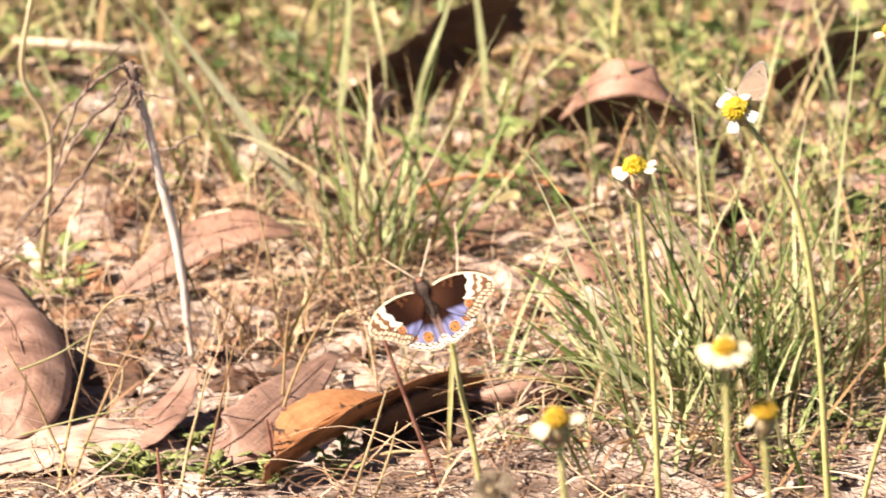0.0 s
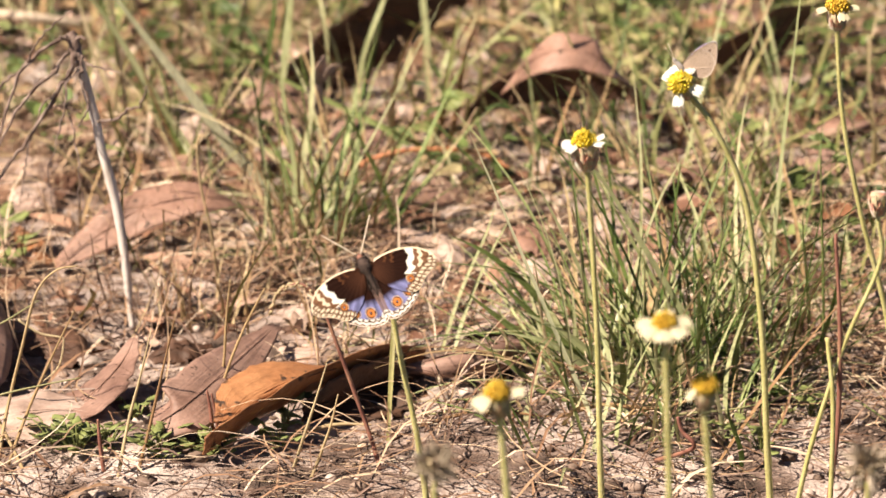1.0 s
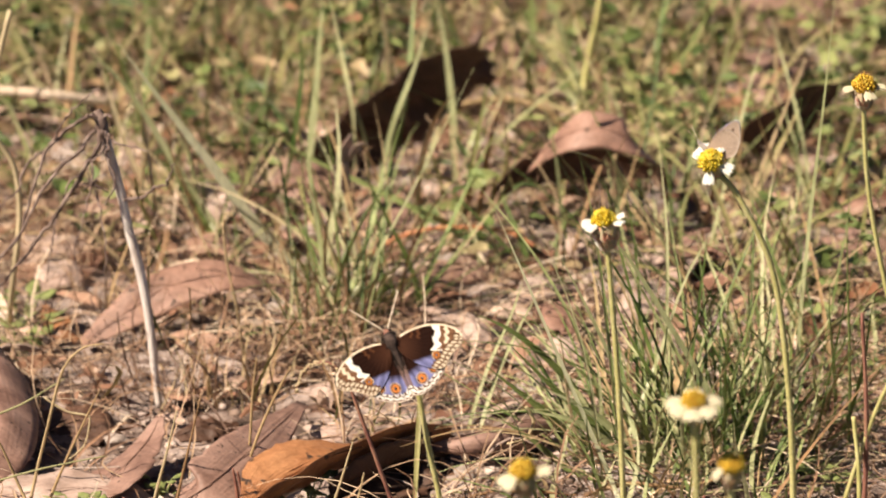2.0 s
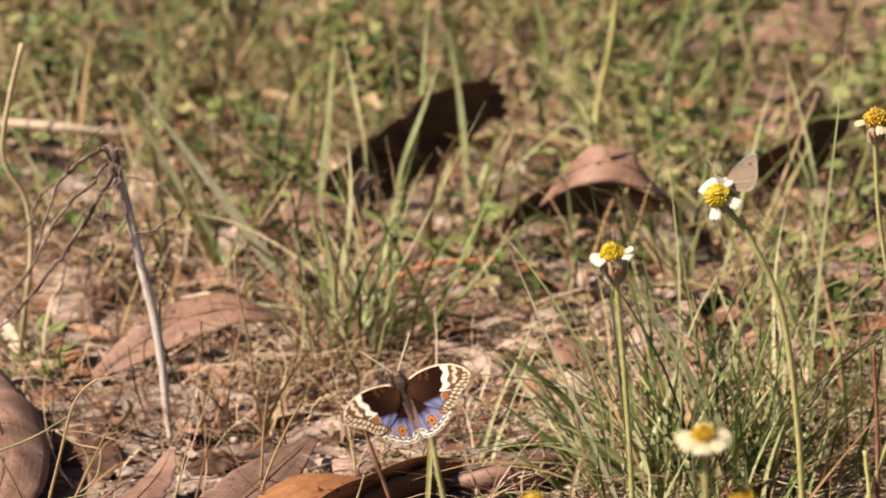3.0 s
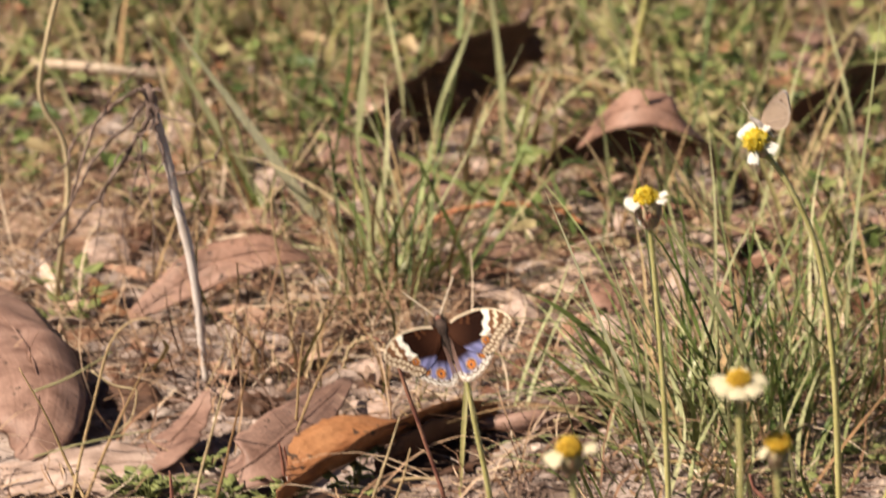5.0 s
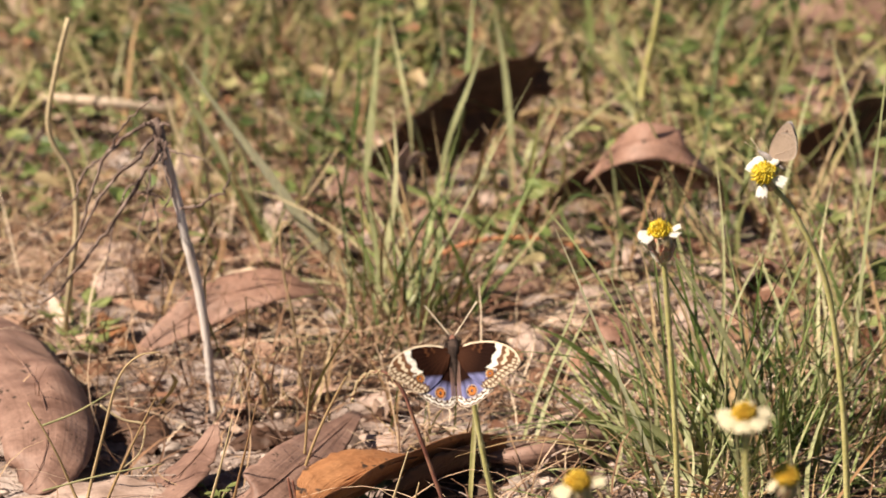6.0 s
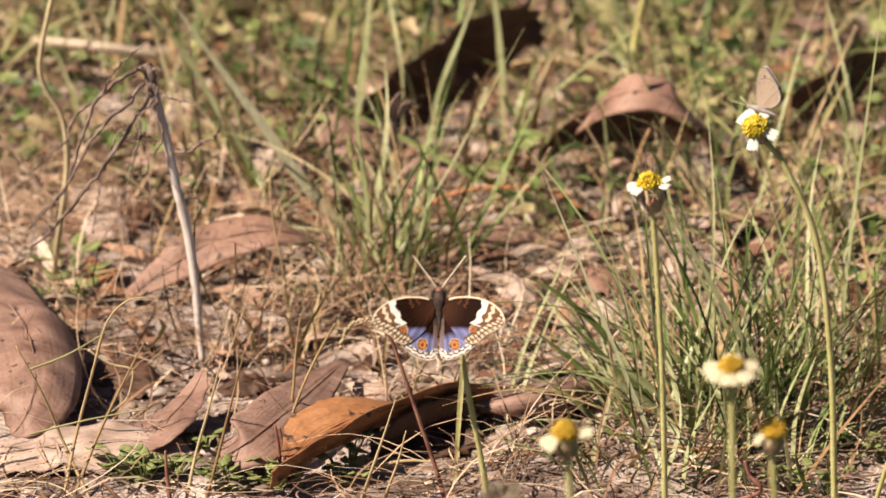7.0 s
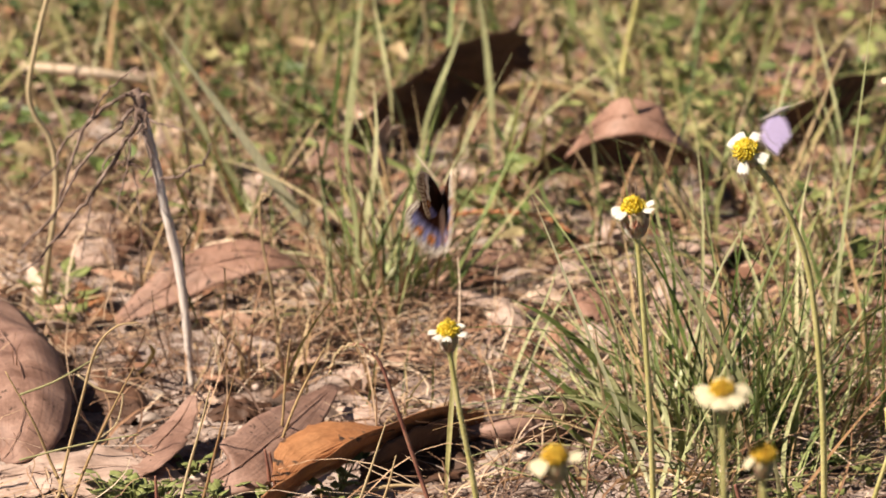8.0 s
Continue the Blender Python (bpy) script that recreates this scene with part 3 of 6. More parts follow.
# ---- upturned dead plant with its roots in the air ----
def dead_plant():
    ob = thing("upturned_dead_plant", "pale dry stem standing upside down, dark roots spread", "dead plant", (-0.1101, 0.242, 0))
    o = np.array(ob.location)
    k = lambda *pts: [np.array(p) - o for p in pts]
    part("stick", tube(k((-0.1292, 0.243, 0.1158), (-0.1269, 0.243, 0.1064), (-0.1246, 0.243, 0.0971), (-0.1225, 0.243, 0.0877), (-0.1207, 0.243, 0.0771), (-0.1182, 0.243, 0.0665), (-0.115, 0.243, 0.0511), (-0.1132, 0.243, 0.0368), (-0.1118, 0.243, 0.0225), (-0.1109, 0.243, 0.0081), (-0.1099, 0.242, 0)), [0.0018, 0.002, 0.0018, 0.002, 0.0018, 0.0017, 0.0013], 36, 9, 0.22, 1), STICK, ob, "bleached greyish-white stick")
    part("root_crown", tube(k((-0.1317, 0.245, 0.1236), (-0.1301, 0.244, 0.1199), (-0.1292, 0.243, 0.1146), (-0.128, 0.243, 0.1095)), [0.0018, 0.0022, 0.0024, 0.0017], 16, 8, 0.6, 2), ROOT, ob, "knobbly dark root crown")
    runs = [
        (k((-0.1325, 0.243, 0.1227), (-0.1384, 0.2411, 0.1203), (-0.1428, 0.2392, 0.118), (-0.1473, 0.2373, 0.1139), (-0.1517, 0.2354, 0.1103), (-0.1539, 0.2335, 0.1034), (-0.1562, 0.2315, 0.0982), (-0.1584, 0.2296, 0.0906), (-0.1605, 0.2277, 0.0841), (-0.1623, 0.2258, 0.0777), (-0.1672, 0.2239, 0.0727), (-0.1766, 0.222, 0.0649)), 0.00068),
        (k((-0.1521, 0.241, 0.1082), (-0.1553, 0.2391, 0.1076), (-0.1586, 0.2373, 0.1046), (-0.162, 0.2354, 0.0993), (-0.1624, 0.2336, 0.0952), (-0.1675, 0.2317, 0.0911), (-0.1719, 0.2299, 0.087), (-0.177, 0.228, 0.0836)), 0.0005),
        (k((-0.1317, 0.239, 0.1169), (-0.135, 0.2372, 0.1151), (-0.1372, 0.2355, 0.111), (-0.1405, 0.2337, 0.108), (-0.1449, 0.232, 0.105), (-0.1482, 0.2302, 0.1016), (-0.1515, 0.2285, 0.0984), (-0.1537, 0.2268, 0.0949), (-0.1566, 0.225, 0.0897), (-0.1593, 0.2233, 0.0844), (-0.1633, 0.2215, 0.0786), (-0.1705, 0.2198, 0.0698), (-0.1768, 0.218, 0.0633)), 0.00068),
        (k((-0.1304, 0.243, 0.1151), (-0.1308, 0.2414, 0.1104), (-0.133, 0.2398, 0.1062), (-0.1357, 0.2382, 0.1039), (-0.1379, 0.2367, 0.1001), (-0.1401, 0.2351, 0.0948), (-0.1441, 0.2335, 0.0906), (-0.1475, 0.2319, 0.0857), (-0.1509, 0.2303, 0.081), (-0.1549, 0.2288, 0.0768), (-0.1598, 0.2272, 0.0698), (-0.1689, 0.2256, 0.0595), (-0.1768, 0.224, 0.0536)), 0.00085),
        (k((-0.1284, 0.241, 0.1163), (-0.1289, 0.2391, 0.1099), (-0.1311, 0.2372, 0.1074), (-0.1332, 0.2353, 0.1052), (-0.1334, 0.2334, 0.1023), (-0.1341, 0.2315, 0.097), (-0.1349, 0.2296, 0.0929), (-0.1367, 0.2277, 0.0865), (-0.1383, 0.2258, 0.0801), (-0.1406, 0.2239, 0.0725), (-0.1385, 0.222, 0.0555)), 0.0004),
        (k((-0.1265, 0.239, 0.1158), (-0.127, 0.2374, 0.1104), (-0.1274, 0.2359, 0.1074), (-0.1261, 0.2343, 0.1032), (-0.1245, 0.2327, 0.099), (-0.1256, 0.2311, 0.0948), (-0.1271, 0.2296, 0.0918), (-0.1286, 0.228, 0.0899)), 0.00055),
        (k((-0.133, 0.243, 0.0912), (-0.1319, 0.238, 0.0892), (-0.1308, 0.233, 0.086), (-0.1295, 0.228, 0.0817), (-0.1282, 0.223, 0.0727), (-0.1293, 0.218, 0.0591)), 0.00035),
        (k((-0.1215, 0.241, 0.0876), (-0.118, 0.2389, 0.0887), (-0.1141, 0.2367, 0.0898), (-0.1117, 0.2346, 0.0919), (-0.1093, 0.2325, 0.0951), (-0.1048, 0.2304, 0.0964), (-0.103, 0.2283, 0.1003), (-0.1016, 0.2261, 0.1044), (-0.1005, 0.224, 0.1074)), 0.0006),
        (k((-0.1257, 0.239, 0.113), (-0.1226, 0.2347, 0.1128), (-0.1194, 0.2305, 0.1131), (-0.1152, 0.2263, 0.1137), (-0.1106, 0.222, 0.1131)), 0.0004),
        (k((-0.1383, 0.243, 0.0978), (-0.1423, 0.2417, 0.0963), (-0.1441, 0.2403, 0.0932), (-0.1449, 0.239, 0.0905)), 0.00045),
        (k((-0.1514, 0.241, 0.1093), (-0.1479, 0.2364, 0.1154), (-0.1445, 0.2318, 0.1225), (-0.1408, 0.2272, 0.1284), (-0.1348, 0.2226, 0.1348), (-0.1285, 0.218, 0.1407)), 0.00045),
        (k((-0.148, 0.239, 0.083), (-0.1491, 0.2377, 0.0787), (-0.1511, 0.2363, 0.0686), (-0.153, 0.235, 0.056)), 0.0004),
        (k((-0.1311, 0.243, 0.1211), (-0.1339, 0.241, 0.1222), (-0.1353, 0.239, 0.1237)), 0.0005),
        (k((-0.1288, 0.241, 0.1222), (-0.1269, 0.239, 0.1234), (-0.1252, 0.237, 0.1228)), 0.0005),
    ]
    for i, (pts, r) in enumerate(runs):
        line = spline(pts, 24)
        jit = np.array([[noise.noise((q * 0.9, i * 7.1, a * 5)) for a in range(3)] for q in range(25)]) * 0.0011
        jit[0] = 0
        pts = list(line + jit)
        part("root", tube(pts, [r * 1.2, r * 1.05, r * 0.95, r * 0.8, r * 0.5], 40, 6, 0.45, i), ROOT, ob)
    rng = random.Random(5)
    c = np.array((-0.134, 0.238, 0.0946)) - o
    bits = []
    for i in range(26):
        d = np.array((rng.gauss(0, 1), rng.gauss(0, 1), rng.gauss(0, 0.8)))
        d *= rng.uniform(0.003, 0.008) / np.linalg.norm(d)
        bits.append(tube([c, c + d * 0.6 + (0, 0, 0.0005), c + d], [0.0003, 0.0002], 4, 4, raw=True))
    part("dry_tuft", mesh_of("dry_tuft", *merge(bits)), ROOT, ob, "small brown fibrous tuft")


dead_plant()


# ---- flowering weeds ----
def petal_mesh(length, width):
    verts, faces = [], []
    n, m = 7, 6
    for i in range(n + 1):
        u = i / n
        w = width * 0.5 * (0.35 + 0.65 * math.sin(min(1, u * 1.5) * math.pi / 2))
        for k in range(m + 1):
            s = 2 * k / m - 1
            lobes = 0.13 * length * (abs(math.sin(1.5 * math.pi * s)) - 0.3) * max(0, (u - 0.6) / 0.4) - 0.1 * length * s * s * max(0, u - 0.6)
            verts.append((u * length + lobes, s * w, 0.1 * width * (1 - s * s) - 0.12 * length * u * u + 0.06 * width * math.cos(s * 9)))
    w = m + 1
    for i in range(n):
        for k in range(m):
            faces.append((i * w + k, i * w + k + 1, i * w + w + k + 1, i * w + w + k))
    o = len(verts)
    verts += [(x, y, z - 0.00015) for x, y, z in verts]
    faces += [tuple(o + c for c in f[::-1]) for f in faces]
    return mesh_of("petal", verts, faces)


def disc_mesh(radius, dome, seed, shaggy=1.0):
    """A dome packed with small tubular florets."""
    rng = random.Random(seed)
    bits = [tube([(0, 0, -radius * 0.2), (0, 0, dome * 0.3), (0, 0, dome * 0.8), (0, 0, dome * 1.1)], [radius * 0.9, radius * 0.92, radius * 0.6, radius * 0.1], 8, 14, raw=True)]
    count = 85
    for i in range(count):
        f = (i + 0.5) / count
        r = radius * math.sqrt(f)
        a = i * 2.39996
        z = dome * (1 - f ** 1.3)
        tilt = np.array((math.cos(a) * f * 0.7, math.sin(a) * f * 0.7, 1.0))
        tilt /= np.linalg.norm(tilt)
        base = np.array((r * math.cos(a), r * math.sin(a), z))
        h = radius * rng.uniform(0.28, 0.5) * shaggy
        w = radius * 0.105
        bits.append(tube([base - tilt * h * 0.4, base + tilt * h * 0.5, base + tilt * h], [w, w * 0.9, w * 1.25], 3, 5, raw=True))
        if rng.random() < 0.45:
            e = np.array((rng.gauss(0, 1), rng.gauss(0, 1), 0)) * 0.0004
            bits.append(tube([base + tilt * h, base + tilt * h * 1.45 + e], [w * 0.35, w * 0.2], 2, 4, raw=True))
    return mesh_of("disc", *merge(bits))


def calyx_mesh(radius, length, seed):
    rng = random.Random(seed)
    bits = [tube([(0, 0, -length), (0, 0, -length * 0.75), (0, 0, -length * 0.3), (0, 0, 0.0002)], [radius * 0.35, radius * 0.85, radius * 1.0, radius * 0.8], 8, 12, raw=True)]
    for ring in range(2):
        for i in range(7):
            a = 2 * math.pi * (i + 0.5 * ring) / 7 + rng.uniform(-0.1, 0.1)
            c, s = math.cos(a), math.sin(a)
            q = 1.04 + 0.06 * ring
            pts = [(c * radius * 0.5 * q, s * radius * 0.5 * q, -length * 0.95), (c * radius * q, s * radius * q, -length * 0.5), (c * radius * 1.1 * q, s * radius * 1.1 * q, 0.0004 - ring * length * 0.25)]
            bits.append(blade(pts, radius * 0.85, 5, 0.2, (c, s, 0.2), 0.1, raw=True))
    return mesh_of("calyx", *merge(bits))


def hairs_mesh(line, radii, count, length, seed):
    rng = random.Random(seed)
    verts, faces = [], []
    n = len(line) - 1
    for i in range(count):
        u = rng.random() * n
        j = min(int(u), n - 1)
        p = line[j] * (1 - u + j) + line[j + 1] * (u - j)
        r = radii[0] + (radii[-1] - radii[0]) * u / n
        a = rng.random() * 6.283
        d = np.array((math.cos(a), math.sin(a), rng.uniform(-0.3, 0.4)))
        t = np.cross(d, (0, 0, 1))
        h = length * rng.uniform(0.5, 1.2)
        o = len(verts)
        verts += [p + d * r * 0.8 + t * 0.00007, p + d * r * 0.8 - t * 0.00007, p + d * (r + h), p + d * r * 0.8 + np.array((0, 0, 0.0001))]
        faces += [(o, o + 1, o + 2), (o + 1, o + 3, o + 2), (o + 3, o, o + 2)]
    return mesh_of("hairs", verts, faces)


def flower_head(ob, at, facing, radius, petals, seed, old=False, ray=1.0, cup=1.0):
    """A head: hairy calyx, dome of florets, and a few lobed rays. petals: the degrees round the disc at which they stand."""
    z = Vector(facing).normalized()
    x = (Vector((1, 0, 0)) - z * z.x).normalized()
    q = Matrix((x, z.cross(x), z)).transposed().to_4x4()
    head = part("flower_head", calyx_mesh(radius * 0.9 * cup, radius * 2.1 * cup, seed), CALYX, ob, "hairy reddish-green calyx")
    head.matrix_basis = Matrix.Translation(at) @ q
    part("calyx_hair", hairs_mesh(np.array([(0, 0, -radius * 2.0 * cup), (0, 0, -radius * cup), (0, 0, 0)]), [radius * 0.75 * cup, radius * 0.95 * cup], 260, 0.0012, seed), HAIR, head, "pale bristles")
    part("flower_disc", disc_mesh(radius, radius * 0.95, seed, 1.25), OLD_FLORET if old else FLORET, head, "domed disc of yellow florets")
    for a, droop in petals:
        p = part("petal", petal_mesh(radius * 1.25 * ray, radius * (1.3 if old else 1.02) * ray), OLD_PETAL if old else PETAL, head)
        p.matrix_basis = pose(0, 0, 0, 0, 0, a) @ pose(radius * 0.8, 0, radius * 0.1, 0, droop, 0)
    return head


def flower(label, points, facing, radius, petals, seed, thickness=0.00098, old=False, stem=STEM, head=True, ray=1.0, cup=1.0):
    base = np.array(points[0])
    base[2] = height(base[0], base[1]) - 0.002
    ob = thing("flowering_weed", label, "flower", base, "yellow and white flowers")
    pts = [np.zeros(3)] + [np.array(p) - base for p in points[1:]]
    tip = pts[-1] - np.array(Vector(facing).normalized()) * radius * 1.6
    run = [*pts[:-1], tip]
    part("stem", tube(run, [thickness * 1.25, thickness, thickness * 0.9], 34, 8, 0.06, seed), stem, ob)
    part("stem_hair", hairs_mesh(spline(run, 34), [thickness * 1.25, thickness], 900, 0.0011, seed), HAIR, ob, "fine pale hairs")
    if head:
        flower_head(ob, tuple(pts[-1]), facing, radius, petals, seed, old, ray, cup)
    return ob


flower_low = flower("small yellow flower with white rays on a hairy stem", [(0.009, 0, 0), (0.004, 0, 0.042), (-0.002, 0, 0.075), (-0.0062, 0, 0.104)], (-0.05, -0.15, 1), 0.0034,
                    [(-95, -8), (-20, -10), (45, -15), (110, -10), (175, -12), (225, -8)], 1)
flower_mid = flower("yellow flower with sparse white rays, reddish calyx", [(0.0705, 0, 0), (0.0684, 0, 0.03), (0.066, 0, 0.08), (0.0624, 0, 0.1265), (0.0597, 0, 0.1502)], (-0.14, -0.05, 1), 0.0037,
                    [(5, -30), (-28, -8), (184, -4), (160, -12), (215, 4)], 2, ray=1.05, cup=1.3)
for dx, h in ((-0.0012, 0.0115), (0.0006, 0.0085)):
    p = np.array((0.0597 + dx, 0.0015, 0.1527)) - np.array(flower_mid.location)
    part("withered_style", tube([p, p + np.array((dx * 0.3, 0, h * 0.6)), p + np.array((dx * 0.2, 0, h))], [0.0003, 0.00022, 0.0001], 6, 5), ROOT, flower_mid, "dark dry thread")
flower_tall = flower("yellow flower with four white rays, stem bent over", [(0.132, 0, 0), (0.1296, 0, 0.033), (0.127, 0, 0.085), (0.1208, 0, 0.131), (0.109, 0, 0.158), (0.0987, 0, 0.172)], (-0.35, -0.62, 0.7), 0.0037,
                     [(-105, 6), (-30, 8), (60, 0), (110, -8), (135, -5)], 3, 0.00105, ray=1.15)
flower_near = flower("open cream-white flower with a yellow centre", [(0.083, -0.26, 0), (0.0825, -0.26, 0.07), (0.0815, -0.26, 0.12), (0.08, -0.26, 0.1721)], (-0.05, -0.22, 1), 0.0032,
                     [(-95, 4), (-150, 2), (-40, 2), (20, 0), (85, -5), (160, -2)], 4, 0.001, old=True, ray=1.45)
flower("yellow flower with two cream rays, seen in profile", [(0.043, -0.26, 0), (0.0375, -0.26, 0.06), (0.0315, -0.26, 0.11), (0.028, -0.26, 0.1499)], (-0.1, -0.1, 1), 0.0035, [(0, -12), (185, 12), (-150, 22)], 5, 0.001, old=True, ray=1.25)
flower("fading yellow flower head with few short rays", [(0.098, -0.26, 0), (0.096, -0.26, 0.06), (0.0945, -0.26, 0.11), (0.0923, -0.26, 0.1511)], (0.05, -0.1, 1), 0.0034, [(190, 40)], 6, 0.001, old=True)
flower("yellow flower with a cream ray on a curved stem", [(0.186, 0.07, 0), (0.178, 0.07, 0.06), (0.168, 0.07, 0.1), (0.1605, 0.07, 0.14), (0.1584, 0.07, 0.1787)], (0.03, -0.08, 1), 0.0037, [(180, 5), (-70, 20), (10, -10)], 7, 0.0009, old=True)


def bud():
    ob = flower("closed reddish-green flower bud on a thin stem", [(0.137, 0, 0), (0.145, 0, 0.035), (0.157, 0, 0.075), (0.169, 0, 0.105), (0.168, 0, 0.127)], (0, -0.1, 1), 0.0034, [], 8, 0.0008, head=False)
    c = part("bud", calyx_mesh(0.0033, 0.009, 8), CALYX, ob, "hairy closed bud")
    c.location = Vector((0.168, 0, 0.131)) - ob.location


bud()


def seed_head(label, base, top, radius, seed):
    """A dry head of bristly seeds on a bent stalk."""
    ob = thing("seed_head", label, "seed head", base)
    o = np.array(base)
    tp = np.array(top) - o
    part("stalk", tube([(0, 0, 0), tp * 0.55 + np.array((0.004, 0, 0)), tp], [0.001, 0.0008], 14, 6), STEM, ob)
    rng = random.Random(seed)
    bits = []
    for i in range(120):
        d = np.array((rng.gauss(0, 1), rng.gauss(0, 1), rng.gauss(0.3, 1)))
        d *= radius * rng.uniform(0.7, 1.1) / np.linalg.norm(d)
        bits.append(blade([tp + d * 0.1, tp + d * 0.6, tp + d], 0.0011, 3, 0.2, (0.3, -0.8, 0.4), raw=True))
    part("bristles", mesh_of("bristles", *merge(bits)), PAPPUS, ob, "pale brown bristly seeds")
    part("seed_core", tube([tp - np.array((0, 0, radius * 0.4)), tp, tp + np.array((0, 0, radius * 0.3))], [0.001, radius * 0.35, 0.001], 8, 10), CALYX, ob)


seed_head("pale dry seed head close to the ground", (0.004, -0.3, 0), (0.0074, -0.3, 0.1421), 0.009, 1)
seed_head("brown bristly seed head on an olive stalk", (0.135, -0.25, 0), (0.1438, -0.25, 0.1209), 0.011, 2)


# ---- single stalks and stems ----
def stalk(label, points, radii, material, name="grass_stalk", seeds=0, seed=0):
    base = np.array(points[0])
    ob = thing(name, label, "grass", base)
    pts = [np.array(p) - base for p in points]
    part("stem", tube(pts, radii, 28, 6, 0.12, seed), material, ob)
    if seeds:
        line = spline(pts, 60)
        rng = random.Random(seed)
        bits = []
        for i in range(seeds):
            p = line[60 - int(i * 24 / seeds)]
            d = np.array((rng.gauss(0, 1), rng.gauss(0, 1), rng.gauss(0, 1)))
            d *= 0.0013 / np.linalg.norm(d)
            bits.append(tube([p, p + d * 0.5, p + d], [0.0003, 0.0006, 0.0001], 3, 5, raw=True))
        part("spikelets", mesh_of("spikelets", *merge(bits)), DRY, ob, "small straw-coloured seeds")
    return ob


stalk("curved yellowish dry grass stalk standing in soil", [(-0.177, 0.3287, 0), (-0.1722, 0.31, 0.032), (-0.1685, 0.31, 0.0612), (-0.1703, 0.31, 0.0818), (-0.177, 0.31, 0.0938), (-0.179, 0.31, 0.1058), (-0.1745, 0.31, 0.1286), (-0.1695, 0.31, 0.1476)], [0.0013, 0.0012, 0.0011, 0.0011, 0.0012], DRY)
stalk("reddish-brown hairy broken stalk", [(0.15, 0, 0), (0.1545, 0, 0.041), (0.155, 0, 0.08), (0.153, 0, 0.116)], [0.001, 0.0009, 0.0006], RED_STEM, "broken_stalk")
stalk("short pale broken stem beside a red stalk", [(0.151, -0.01, 0.0), (0.1525, -0.005, 0.05), (0.1505, 0, 0.077)], [0.0009, 0.0008], STEM, "broken_stalk")
stalk("olive stem leaning low over the soil", [(0.118, -0.1, 0.0), (0.128, -0.1, 0.026), (0.148, -0.1, 0.043), (0.175, -0.1, 0.058)], [0.0013, 0.0012, 0.001], STEM)
stalk("short brown dry stick beside flower stems", [(0.093, 0.0828, 0), (0.106, 0.06, 0.0134), (0.1018, 0.06, 0.0201), (0.1001, 0.06, 0.0257)], [0.0009, 0.0008, 0.0007], RED_STEM, "dry_stick")
stalk("thin hooked seed stalk, reddish at its base", [(-0.0104, 0.0768, 0), (-0.014, 0.08, 0.0123), (-0.0198, 0.08, 0.0303), (-0.0271, 0.08, 0.0526), (-0.0319, 0.08, 0.066), (-0.0386, 0.08, 0.0726), (-0.0466, 0.08, 0.0704), (-0.0508, 0.08, 0.0615)], [0.0009, 0.0008, 0.0007, 0.0006, 0.0005], RED_STEM, seeds=70, seed=3)
stalk("thin grass stalk with a curled hooked tip", [(-0.0763, 0.2882, 0), (-0.0792, 0.28, 0.0295), (-0.0824, 0.28, 0.0464), (-0.0839, 0.28, 0.0632), (-0.0824, 0.28, 0.0695), (-0.0795, 0.28, 0.068)], [0.0006, 0.0005, 0.0004], DRY)
for label, pts in (
        ("thin straight green-straw grass stalk", [(-0.1013, 0.0738, 0), (-0.096, 0.08, 0.0191), (-0.0911, 0.08, 0.0393), (-0.0859, 0.08, 0.0604)]),
        ("thin straight green-straw grass stalk", [(-0.1085, 0.0707, 0), (-0.1044, 0.08, 0.0191), (-0.0995, 0.08, 0.037), (-0.095, 0.08, 0.0549)]),
        ("thin straight green-straw grass stalk", [(-0.1511, 0.0768, 0), (-0.1427, 0.09, 0.02), (-0.1331, 0.09, 0.0413), (-0.1241, 0.09, 0.0597)]),
        ("thin bowed seed stalk with a pale tip", [(-0.1543, 0.0768, 0), (-0.1505, 0.09, 0.02), (-0.1436, 0.09, 0.0469), (-0.1379, 0.09, 0.067), (-0.1304, 0.09, 0.0759), (-0.1219, 0.09, 0.0777)]),
        ("thin straight pale grass stalk", [(-0.0432, 0.0768, 0), (-0.0387, 0.07, 0.016), (-0.034, 0.07, 0.0305), (-0.0296, 0.07, 0.045)]),
        ("thin straight pale grass stalk", [(-0.0363, 0.0678, 0), (-0.0325, 0.07, 0.0093), (-0.0286, 0.07, 0.0205), (-0.0256, 0.07, 0.0328)]),
        ("thin dry grass stalk leaning over the leaf", [(-0.1425, 0.0738, 0), (-0.1538, 0.09, 0.0177), (-0.1618, 0.09, 0.038), (-0.1719, 0.09, 0.0581)]),
):
    stalk(label, pts, [0.0007, 0.00055, 0.00025], DRY, seed=len(pts))
